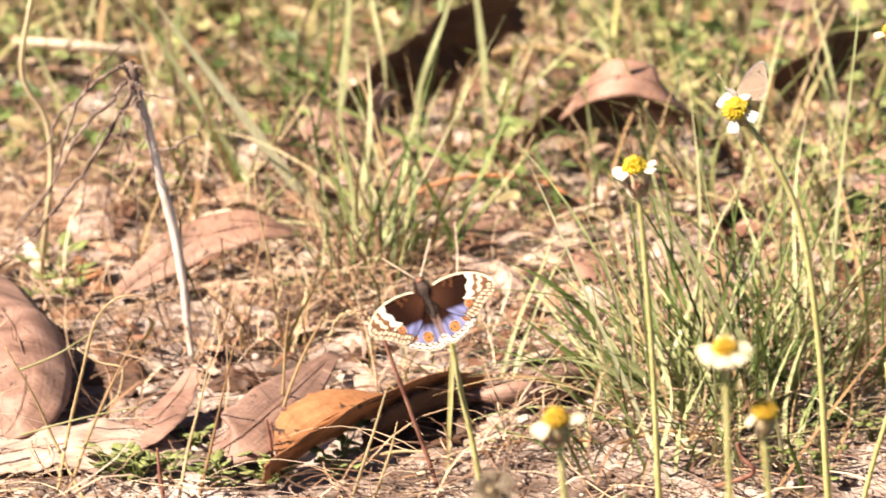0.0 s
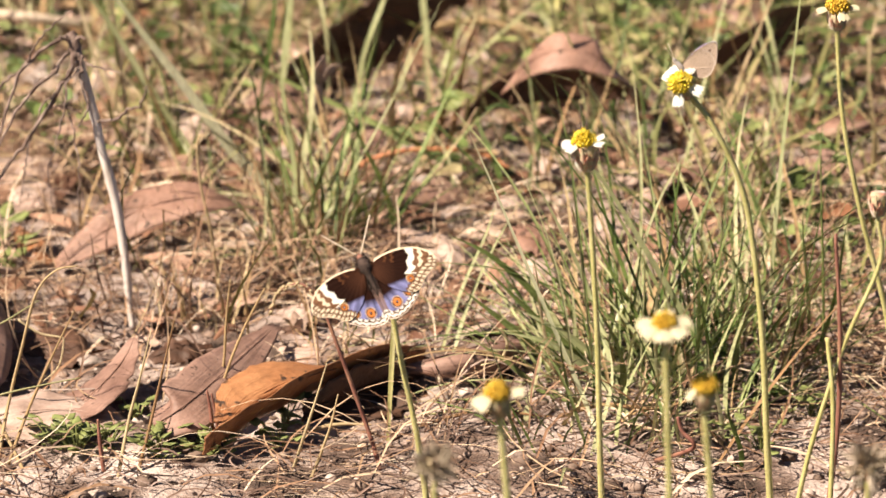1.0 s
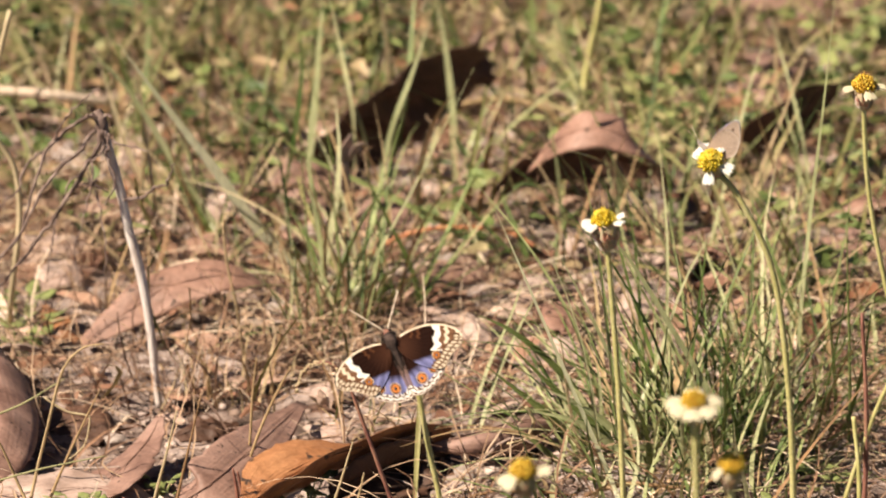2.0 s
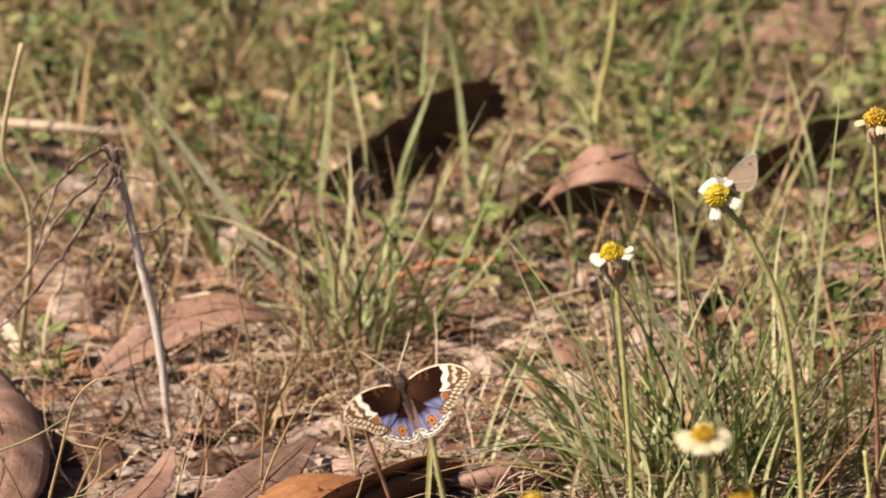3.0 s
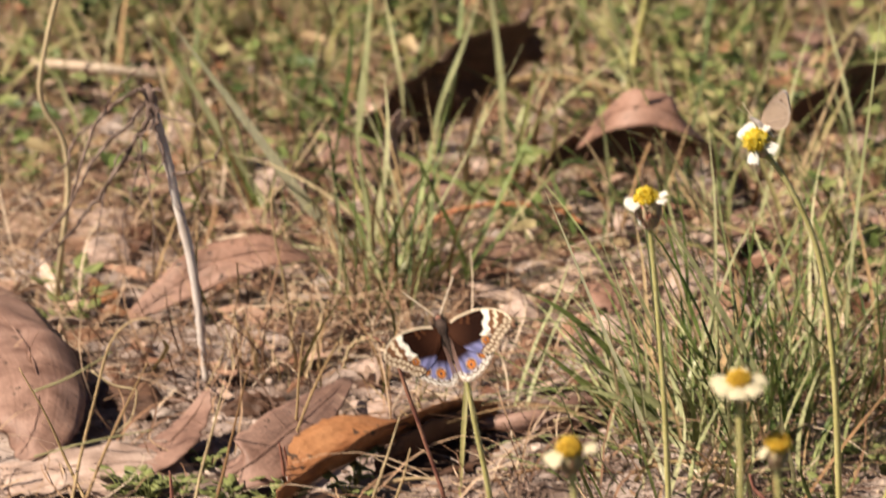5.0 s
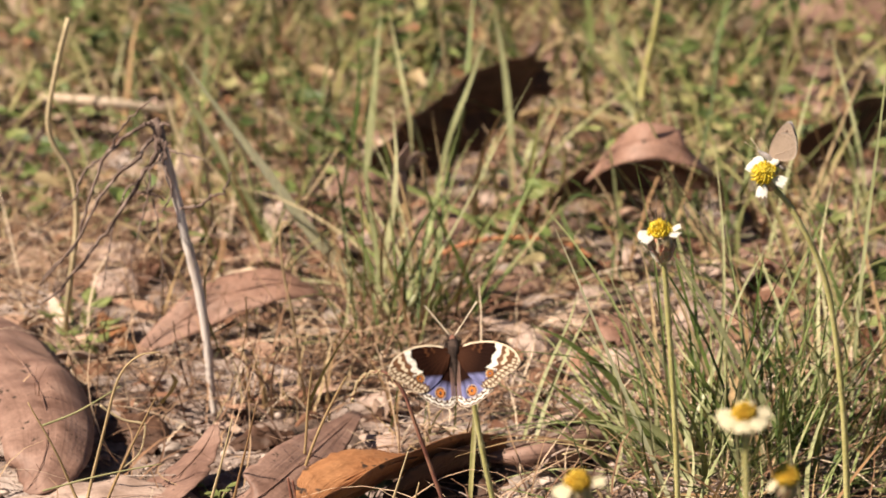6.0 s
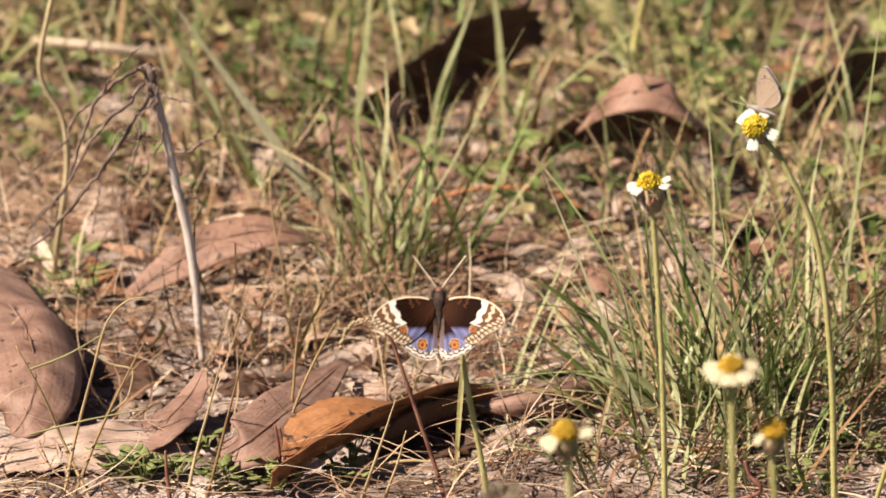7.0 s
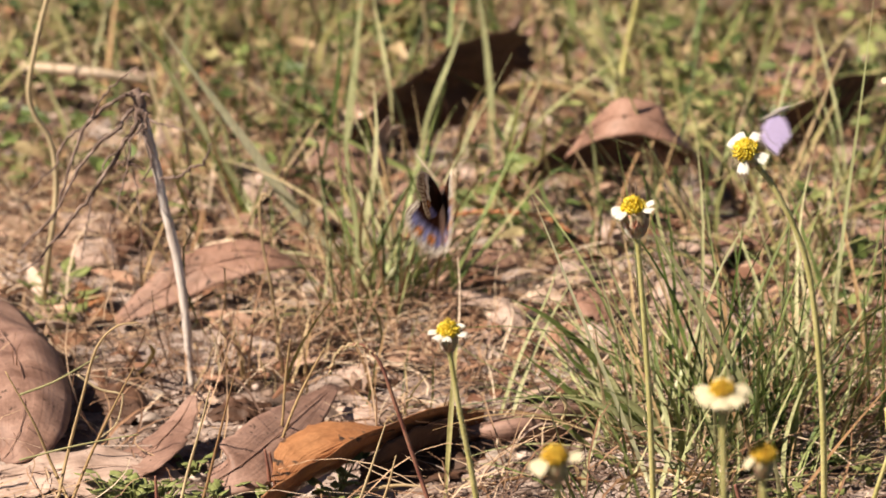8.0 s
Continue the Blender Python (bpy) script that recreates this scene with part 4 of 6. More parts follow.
for label, pts, material, r in (
        ("thin pale green grass stalk lying across a dead leaf", [(-0.1668, 0.085, 0.0247), (-0.1511, 0.085, 0.0292), (-0.1362, 0.085, 0.0326), (-0.1222, 0.085, 0.0352)], OLIVE_STEM, 0.00042),
        ("olive grass stalk leaning over a dead leaf", [(-0.1695, 0.12, 0.0383), (-0.1553, 0.12, 0.0442), (-0.139, 0.12, 0.0542)], OLIVE_STEM, 0.00049),
        ("thin dry stem arched over dark soil", [(-0.1492, 0.15, 0.0362), (-0.1456, 0.15, 0.0334), (-0.1402, 0.15, 0.0302), (-0.1333, 0.15, 0.0288), (-0.132, 0.15, 0.027), (-0.1344, 0.15, 0.0168), (-0.1406, 0.15, 0.0108)], DRY, 0.0005),
        ("short dark reddish stub of a stem", [(-0.1135, 0.07, 0.0034), (-0.1146, 0.07, 0.0138), (-0.1152, 0.07, 0.0241)], RED_STEM, 0.0009),
        ("short dark reddish stub of a stem", [(-0.0735, 0.1, 0.0073), (-0.0743, 0.1, 0.0163), (-0.0755, 0.1, 0.0243)], RED_STEM, 0.0008),
        ("short dark reddish stub of a stem", [(-0.0718, 0.1, 0.0077), (-0.0724, 0.1, 0.0152), (-0.0738, 0.1, 0.0231)], RED_STEM, 0.0007),
        ("flattened pale green blade on the soil", [(-0.0009, 0.13, 0.0015), (0.0143, 0.13, 0.0032), (0.0316, 0.13, 0.005), (0.0489, 0.13, 0.0096)], OLIVE_STEM, 0.00056),
        ("flattened straw-coloured blade on the soil", [(0.0035, 0.12, 0.0015), (0.0207, 0.12, 0.0059), (0.0379, 0.12, 0.0064), (0.0552, 0.12, 0.0045)], DRY, 0.0008),
        ("flattened pale green blade on the soil", [(0.0165, 0.14, 0.0042), (0.0318, 0.14, 0.006), (0.0437, 0.14, 0.01), (0.0578, 0.14, 0.0169)], OLIVE_STEM, 0.00049),
        ("dry curved stem lying before the leaf", [(-0.0428, 0.11, 0.0015), (-0.0352, 0.11, 0.0045), (-0.0255, 0.11, 0.0063), (-0.0137, 0.11, 0.0059)], DRY, 0.0009),
        ("thin pale grass stalk leaning over a curled leaf", [(0.0362, 0.155, 0.0285), (0.0389, 0.155, 0.0231), (0.038, 0.155, 0.0185), (0.0352, 0.155, 0.015), (0.0287, 0.155, 0.0134)], DRY, 0.0007),
        ("flattened straw-coloured blade on the soil", [(0.0574, 0.12, 0.0045), (0.0746, 0.12, 0.0091), (0.094, 0.12, 0.0073), (0.1112, 0.12, 0.0114)], DRY, 0.0009),
        ("flattened pale green blade on the soil", [(0.0851, 0.11, 0.0025), (0.1021, 0.11, 0.0082), (0.1214, 0.11, 0.01), (0.1364, 0.11, 0.0127)], OLIVE_STEM, 0.00056),
        ("thin straw-coloured grass stalk", [(-0.0745, 0.13, 0.0032), (-0.0678, 0.13, 0.0239), (-0.0612, 0.13, 0.0398), (-0.0536, 0.13, 0.0546)], DRY, 0.0006),
        ("thin straw-coloured grass stalk", [(-0.0738, 0.14, 0.0015), (-0.0703, 0.14, 0.0203), (-0.0689, 0.14, 0.0387), (-0.067, 0.14, 0.0547)], DRY, 0.0006),
):
    stalk(label, pts, [r, r * 0.9, r * 0.5], material, seed=len(pts))
stalk("thin reddish runner arched over the ground", [(-0.0348, 0.3939, 0), (-0.0254, 0.42, 0.007), (-0.0107, 0.42, 0.0159), (0.0112, 0.42, 0.019), (0.0381, 0.42, 0.0147), (0.055, 0.4098, 0)], [0.0012, 0.0011, 0.0009], RUNNER, "runner")
LARGE_LEAVES.append((np.array([(-0.21 + 0.012 * i, 0.57 + 0.03 * k) for i in range(6) for k in range(2)]), 0.04))
stalk("pale dry stick lying among weeds", [(-0.208, 0.6363, 0.022), (-0.177, 0.6098, 0.027), (-0.1471, 0.612, 0.022)], [0.0024, 0.0026, 0.002], PALE_STRAW, "dry_stick")
stalk("pale brown dead grass culm arching sideways", [(0.0042, 0.6262, 0), (0.0146, 0.6, 0.0213), (0.0355, 0.6, 0.0245), (0.0564, 0.6, 0.018), (0.0643, 0.6, 0.0022)], [0.0018, 0.0016, 0.0012], DRY)
stalk("tall pale green grass culm", [(0.068, 0.5892, 0), (0.0725, 0.62, 0.0265), (0.0788, 0.62, 0.0591), (0.0824, 0.62, 0.0861)], [0.002, 0.0018, 0.0012], STEM)


# ---- grass tufts: blades are parts of their tuft ----
def blade_variants():
    """Six unit blades, one long, bending towards +x."""
    out = []
    for i, bend in enumerate((0.05, 0.12, 0.2, 0.3, 0.42, 0.55)):
        pts = [(bend * u ** 2.1, 0.02 * math.sin(u * 4 + i), u * (1 - 0.28 * bend * u * u)) for u in (0, 0.2, 0.4, 0.6, 0.8, 1.0)]
        out.append(blade(pts, 0.014, 9, 0.3, (-1, 0.2, 0.3)))
    return out


GREEN_BLADES, DRY_BLADES = blade_variants(), blade_variants()
for me in GREEN_BLADES:
    me.materials.append(GREEN)
for me in DRY_BLADES:
    me.materials.append(DRY)


def tuft(label, x, y, count, tall, spread, lean=(0, 0), dry=0.25, wide=0.0016, seed=0, long_blades=(), open_to=32):
    rng = random.Random(seed)
    ob = thing("grass_tuft", label, "grass", (x, y, height(x, y) - 0.002), "grass tufts")
    for i in range(count):
        a, r = rng.random() * 6.283, spread * 0.5 * math.sqrt(rng.random())
        bx, by = r * math.cos(a), r * math.sin(a)
        az = math.atan2(by + lean[1] * 0.03 + rng.gauss(0, 0.02), bx + lean[0] * 0.03 + rng.gauss(0, 0.02))
        tilt = abs(rng.gauss(0, open_to)) + 3
        size = tall * rng.uniform(0.4, 1.05)
        w = wide * rng.uniform(0.45, 1.5)
        me = rng.choice(DRY_BLADES if rng.random() < dry else GREEN_BLADES)
        b = new("blade", me)
        b.parent = ob
        b.matrix_basis = Matrix.Translation((bx, by, height(x + bx, y + by) - height(x, y))) @ Euler((0, radians(tilt), az)).to_matrix().to_4x4() @ Matrix.Diagonal((size, w / 0.014, size, 1))
    for pts, width, material in long_blades:
        part("blade", blade([np.array(p) - np.array(ob.location) for p in pts], width, 18, face=(-0.6, -0.6, 0.5)), material, ob)
    return ob


tuft("dense green grass tuft among flower stems", 0.086, 0.15, 55, 0.1, 0.075, (-0.2, 0.2), 0.12, 0.0018, 11, [
    ([(0.0731, 0.1042, 0), (0.0681, 0.12, 0.01), (0.0549, 0.12, 0.0433), (0.044, 0.12, 0.0704), (0.0321, 0.12, 0.1004), (0.0246, 0.12, 0.1185)], 0.0022, BROAD_BLADE),
    ([(0.0751, 0.1324, 0), (0.0609, 0.17, 0.0027), (0.0431, 0.17, 0.0214), (0.0211, 0.17, 0.04)], 0.005, GREEN),
    ([(0.0799, 0.1452, 0), (0.0677, 0.18, 0.0086), (0.0498, 0.18, 0.0343), (0.0321, 0.18, 0.0505), (0.0189, 0.18, 0.0575)], 0.0038, GREEN),
    ([(0.0823, 0.1516, 0), (0.0738, 0.17, 0.0307), (0.0626, 0.17, 0.0584), (0.0492, 0.17, 0.086)], 0.0026, PALE_BLADE),
    ([(0.1025, 0.1646, 0), (0.0881, 0.2, 0.0298), (0.0766, 0.2, 0.0672), (0.0685, 0.2, 0.1042)], 0.0022, GREEN),
    ([(0.0691, 0.1516, 0), (0.0873, 0.18, 0.0366), (0.0979, 0.18, 0.069), (0.1089, 0.18, 0.0908)], 0.002, PALE_BLADE),
    ([(0.1217, 0.1516, 0), (0.1107, 0.16, 0.0249), (0.0906, 0.16, 0.0617), (0.0773, 0.16, 0.0846), (0.0685, 0.16, 0.096)], 0.003, PALE_BLADE),
    ([(0.0857, 0.1261, 0), (0.073, 0.14, 0.0134), (0.0555, 0.14, 0.0272), (0.0381, 0.14, 0.0318)], 0.0036, PALE_BLADE),
    ([(0.0169, 0.1909, 0), (0.0236, 0.2, 0.0204), (0.0324, 0.2, 0.0416), (0.0434, 0.2, 0.0626)], 0.0022, PALE_BLADE),
    ([(0.0125, 0.1976, 0), (0.0214, 0.2, 0.0275), (0.0313, 0.2, 0.0509), (0.0367, 0.2, 0.0672)], 0.002, PALE_BLADE),
])
tuft("long bright green blades arching between flower stems", 0.1, 0.165, 10, 0.09, 0.05, (0, 0), 0.1, 0.002, 53, [
    ([(0.1037, 0.165, -0.0006), (0.098, 0.165, 0.0115), (0.089, 0.165, 0.0301), (0.0756, 0.165, 0.0555), (0.0677, 0.165, 0.0784)], 0.0024, GREEN),
    ([(0.1006, 0.17, -0.0031), (0.1114, 0.17, 0.0167), (0.1241, 0.17, 0.04), (0.1434, 0.17, 0.0653)], 0.002, PALE_BLADE),
    ([(0.087, 0.16, 0.0012), (0.0693, 0.16, 0.0133), (0.0472, 0.16, 0.0341), (0.0296, 0.16, 0.0526)], 0.0034, GREEN),
    ([(0.1141, 0.175, -0.0049), (0.1071, 0.175, 0.0197), (0.0868, 0.175, 0.0591), (0.0689, 0.175, 0.0935)], 0.0022, GREEN),
    ([(0.0916, 0.165, -0.0013), (0.0858, 0.165, 0.0208), (0.0866, 0.165, 0.0417), (0.0858, 0.165, 0.0739)], 0.0022, GREEN),
    ([(0.0955, 0.155, 0.0023), (0.0779, 0.155, 0.0127), (0.0603, 0.155, 0.0266), (0.0438, 0.155, 0.0358)], 0.004, PALE_BLADE),
    ([(0.1208, 0.175, -0.0037), (0.1314, 0.175, 0.0197), (0.1463, 0.175, 0.0429), (0.1591, 0.175, 0.0637)], 0.0018, PALE_BLADE),
    ([(0.0808, 0.17, -0.0031), (0.098, 0.17, 0.0307), (0.105, 0.17, 0.0768), (0.1069, 0.17, 0.0928)], 0.0018, GREEN),
    ([(0.1122, 0.18, -0.006), (0.103, 0.18, 0.0179), (0.095, 0.18, 0.0366), (0.0913, 0.18, 0.0667)], 0.002, PALE_BLADE),
    ([(0.1255, 0.18, -0.006), (0.1229, 0.18, 0.0156), (0.1136, 0.18, 0.0459), (0.1111, 0.18, 0.0644)], 0.0022, GREEN),
    ([(0.0688, 0.14, 0.0019), (0.0513, 0.14, 0.0088), (0.0382, 0.14, 0.0203), (0.0251, 0.14, 0.0295)], 0.003, GREEN),
    ([(0.141, 0.18, -0.0044), (0.1361, 0.18, 0.0179), (0.1401, 0.18, 0.0412), (0.1365, 0.18, 0.0575)], 0.002, GREEN),
])
tuft("green grass tuft with fine upright blades", 0.116, 0.18, 36, 0.11, 0.075, (0.1, 0.1), 0.15, 0.0017, 12, [
    ([(0.1452, 0.2316, 0), (0.1468, 0.22, 0.0491), (0.1508, 0.22, 0.0935), (0.1545, 0.22, 0.1282), (0.1591, 0.22, 0.1774)], 0.0022, PALE_BLADE),
    ([(0.1156, 0.0768, 0), (0.1315, 0.1, 0.0141), (0.146, 0.1, 0.0344), (0.1728, 0.1, 0.0681)], 0.0018, DRY),
])
tuft("green grass tuft behind the flowers", 0.15, 0.23, 28, 0.1, 0.08, (0.1, 0.1), 0.25, 0.0021, 13, (), 32)
tuft("low green grass tuft at the foot of flower stems", 0.068, 0.1, 40, 0.06, 0.06, (-0.1, 0), 0.3, 0.0016, 25, (), 34)
tuft("low green grass tuft at the foot of flower stems", 0.12, 0.11, 45, 0.07, 0.07, (0, 0), 0.3, 0.0015, 26, (), 34)
tuft("upright green grass tuft in dry litter", -0.03, 0.35, 46, 0.1, 0.05, (0, 0.1), 0.2, 0.0022, 14, [
    ([(-0.0411, 0.3324, 0), (-0.0457, 0.34, 0.0347), (-0.0502, 0.34, 0.0765), (-0.0452, 0.34, 0.1203)], 0.0028, PALE_BLADE),
    ([(-0.0519, 0.2882, 0), (-0.0339, 0.33, 0.0157), (-0.0103, 0.33, 0.0575), (0.0188, 0.33, 0.1158)], 0.0018, PALE_BLADE),
    ([(0.0287, 0.4503, 0), (0.0039, 0.42, 0.0223), (-0.0253, 0.42, 0.0376), (-0.0544, 0.42, 0.0528), (-0.0664, 0.42, 0.0629)], 0.003, GREEN),
])
tuft("coarse green grass with wide arching blades", -0.1, 0.47, 26, 0.1, 0.05, (-0.3, 0.2), 0.2, 0.0026, 15, [
    ([(-0.0521, 0.4098, 0), (-0.0738, 0.41, 0.0229), (-0.0929, 0.41, 0.0507), (-0.1119, 0.41, 0.0771), (-0.1319, 0.41, 0.1059)], 0.006, BROAD_BLADE),
    ([(-0.0843, 0.4259, 0), (-0.0973, 0.45, 0.0156), (-0.1117, 0.45, 0.0414), (-0.1308, 0.45, 0.0746), (-0.15, 0.45, 0.0949)], 0.0048, PALE_BLADE),
    ([(-0.0897, 0.4421, 0), (-0.0981, 0.44, 0.0161), (-0.1077, 0.44, 0.0341), (-0.1185, 0.44, 0.0469)], 0.0045, GREEN),
])
tuft("tall grass tuft before a dark leaf", -0.01, 0.51, 34, 0.12, 0.12, (0, 0.1), 0.25, 0.003, 16, [
    ([(-0.0241, 0.5442, 0), (-0.0162, 0.52, 0.0364), (-0.0073, 0.52, 0.06), (0.0015, 0.52, 0.0861)], 0.0038, PALE_BLADE),
    ([(-0.057, 0.5266, 0), (-0.0516, 0.52, 0.039), (-0.0489, 0.52, 0.0705), (-0.0462, 0.52, 0.0965)], 0.005, PALE_BLADE),
    ([(-0.0342, 0.5354, 0), (-0.0336, 0.5, 0.0448), (-0.0385, 0.5, 0.076), (-0.0433, 0.5, 0.1018)], 0.0034, GREEN),
    ([(0.0118, 0.5531, 0), (0.0107, 0.55, 0.033), (0.0079, 0.55, 0.0622), (0.0041, 0.55, 0.0859)], 0.005, PALE_BLADE),
    ([(-0.067, 0.5179, 0), (-0.06, 0.5, 0.037), (-0.056, 0.5, 0.0682), (-0.0571, 0.5, 0.0915)], 0.0036, GREEN),
])
tuft("tall pale grass tuft behind an arched leaf", 0.075, 0.64, 18, 0.13, 0.07, (0, 0.2), 0.3, 0.003, 17, [
    ([(0.0724, 0.6076, 0), (0.0705, 0.64, 0.018), (0.0623, 0.64, 0.0455), (0.0542, 0.64, 0.07)], 0.005, PALE_BLADE),
    ([(0.0774, 0.5983, 0), (0.0676, 0.63, 0.0154), (0.0529, 0.63, 0.04), (0.041, 0.63, 0.0618)], 0.004, PALE_BLADE),
])
tuft("green grass tuft in weeds", 0.16, 0.5, 16, 0.09, 0.08, (0, 0.2), 0.3, 0.0024, 18)
tuft("fine green grass tuft in litter", 0.125, 0.33, 20, 0.09, 0.08, (0, 0), 0.25, 0.002, 19)
tuft("fine grass tuft at the edge of weeds", -0.16, 0.6, 20, 0.1, 0.08, (0, 0), 0.25, 0.0026, 20)
tuft("mixed dry and green grass tuft", 0.05, 0.4, 20, 0.08, 0.06, (0, 0), 0.4, 0.002, 21)
tuft("green grass tuft in weeds", 0.1, 0.46, 20, 0.1, 0.06, (0, 0), 0.3, 0.0024, 27)
tuft("green grass tuft in weeds", 0.03, 0.72, 14, 0.12, 0.08, (0, 0), 0.3, 0.003, 28)
tuft("green grass tuft in weeds", -0.08, 0.74, 14, 0.12, 0.08, (0, 0), 0.3, 0.003, 29)
tuft("dry straw-coloured grass tuft", -0.075, 0.25, 45, 0.05, 0.06, (0, 0), 0.97, 0.0011, 22)
tuft("dry straw-coloured grass tuft", -0.12, 0.34, 34, 0.05, 0.06, (0, 0), 0.95, 0.0011, 23)
tuft("sparse dry grass tuft beside a curled leaf", -0.03, 0.2, 22, 0.045, 0.05, (0, 0), 0.8, 0.001, 24)

tuft("dark green grass tuft fanning out between flower stems", 0.085, 0.161, 40, 0.13, 0.05, (-0.3, 0.1), 0.1, 0.0014, 31, (), 44)
tuft("dark green grass tuft fanning out between flower stems", 0.111, 0.165, 40, 0.13, 0.06, (0.1, 0), 0.1, 0.0014, 32, (), 40)
tuft("fine green grass tuft beside a bent flower stem", 0.137, 0.181, 34, 0.125, 0.06, (0.2, 0), 0.15, 0.0013, 33, (), 42)
tuft("fine green grass tuft with long leaning blades", 0.157, 0.218, 26, 0.13, 0.06, (0.1, 0.1), 0.2, 0.0013, 34, (), 38)
tuft("low dark green grass clump at a leaf's end", 0.066, 0.178, 40, 0.075, 0.05, (-0.4, 0), 0.15, 0.0014, 35, (), 50)
tuft("slender green grass tuft in dry litter", -0.045, 0.318, 36, 0.115, 0.04, (0.1, 0), 0.25, 0.0013, 36, (), 26)
tuft("slender green grass tuft in dry litter", -0.029, 0.355, 30, 0.11, 0.05, (0.2, 0), 0.3, 0.0013, 37, (), 34)
tuft("fine pale grass tuft among dry litter", -0.076, 0.386, 26, 0.09, 0.05, (0, 0), 0.5, 0.0012, 38, (), 34)
tuft("fine grass tuft among weeds", 0.113, 0.394, 24, 0.11, 0.07, (0, 0), 0.25, 0.0014, 39, (), 34)
tuft("fine grass tuft among weeds", -0.091, 0.562, 18, 0.11, 0.08, (0, 0), 0.3, 0.0015, 44, (), 36)
tuft("fine grass tuft among weeds", 0.166, 0.467, 20, 0.11, 0.07, (0, 0), 0.3, 0.0014, 45, (), 34)
tuft("fine grass tuft among weeds", -0.044, 0.645, 15, 0.13, 0.09, (0, 0), 0.3, 0.0017, 46, (), 36)
tuft("fine grass tuft among weeds", 0.052, 0.636, 15, 0.13, 0.09, (0, 0), 0.3, 0.0017, 47, (), 36)
tuft("fine grass tuft among weeds", -0.143, 0.674, 14, 0.12, 0.09, (0, 0), 0.3, 0.0017, 48, (), 36)
tuft("fine grass tuft among weeds", 0.136, 0.626, 15, 0.12, 0.09, (0, 0), 0.3, 0.0017, 49, (), 36)


# ---- low leafy weeds ----
def rosette(label, x, y, count, size, seed):
    rng = random.Random(seed)
    ob = thing("small_weed", label, "weed", (x, y, height(x, y)), "low weeds")
    for i in range(count):
        a, r = rng.random() * 6.283, size * 1.6 * rng.random()
        h = size * rng.uniform(0.5, 1.8)
        p = np.array((r * math.cos(a), r * math.sin(a), h))
        d = np.array((math.cos(a), math.sin(a), rng.uniform(-0.1, 0.5))) * size * rng.uniform(0.7, 1.1)
        part("leaf", leaf_mesh([p, p + d * 0.5, p + d], [size * 0.15, size * 0.75, size * 0.1], [rng.uniform(-20, 20)] * 3, 0.25, 6, 4, 0.0002, seed=i), WEED, ob)
        part("stem", tube([(0, 0, -0.002), p * 0.6, p], [0.0004, 0.0003], 4, 4), WEED, ob)


rosette("small grey-green clover-like weed beside an orange leaf", -0.0478, 0.1167, 9, 0.0075, 1)
rosette("small bright green leafy weed on sandy soil", -0.1246, 0.0938, 30, 0.0062, 2)
rosette("small green leafy weed on sandy soil", -0.0932, 0.084, 24, 0.0055, 3)
rosette("small green leafy weed on sandy soil", -0.0734, 0.095, 20, 0.005, 4)
rosette("pale green hairy weed beside a stalk", -0.1721, 0.3324, 14, 0.009, 5)
rosette("small green weed at the foot of grass", 0.1336, 0.095, 10, 0.006, 6)
rosette("small green weed at the foot of grass", 0.1193, 0.1073, 10, 0.0055, 7)

rosette("small bright green leafy weed on sandy soil", -0.1325, 0.1024, 22, 0.0065, 20)
rosette("small green leafy weed on sandy soil", -0.1141, 0.0975, 18, 0.0055, 21)
rosette("small green leafy weed on sandy soil", -0.0906, 0.0975, 16, 0.005, 22)
rosette("small green leafy weed under an orange leaf", -0.0754, 0.0901, 16, 0.005, 23)
rosette("small grey-green weed beside an orange leaf", -0.049, 0.0999, 12, 0.0055, 24)
rosette("small green weed beside dry straw", -0.1037, 0.1261, 10, 0.005, 25)
rosette("small green weed at the foot of grass", 0.1388, 0.1452, 16, 0.006, 26)
rosette("small green weed at the foot of grass", 0.1554, 0.1324, 14, 0.006, 27)
rosette("pale green hairy weed beside a stalk", -0.1698, 0.2991, 12, 0.008, 28)


# ---- the large butterfly ----
def outline(points, n):
    return spline([(x, y, 0) for x, y in points], n)[:, :2]


BROWN, DEEP, CREAM, ORANGE = (np.array(c) for c in ((0.14, 0.068, 0.036), (0.017, 0.0055, 0.003), (0.74, 0.62, 0.45), (0.62, 0.22, 0.06)))


def eyespot(c, d, size, pale):
    """Rings round a spot: a pale ring, a dark one, orange, and a dark pupil with a light point."""
    d /= size
    if d < 0.1:
        return np.array((0.5, 0.48, 0.6))
    if d < 1.0:
        return DEEP if d < 0.3 or d > 0.82 else ORANGE
    return np.array(pale) if d < 1.22 else c


WHITE, VIOLET = np.array((0.88, 0.83, 0.74)), np.array((0.2, 0.205, 0.4))


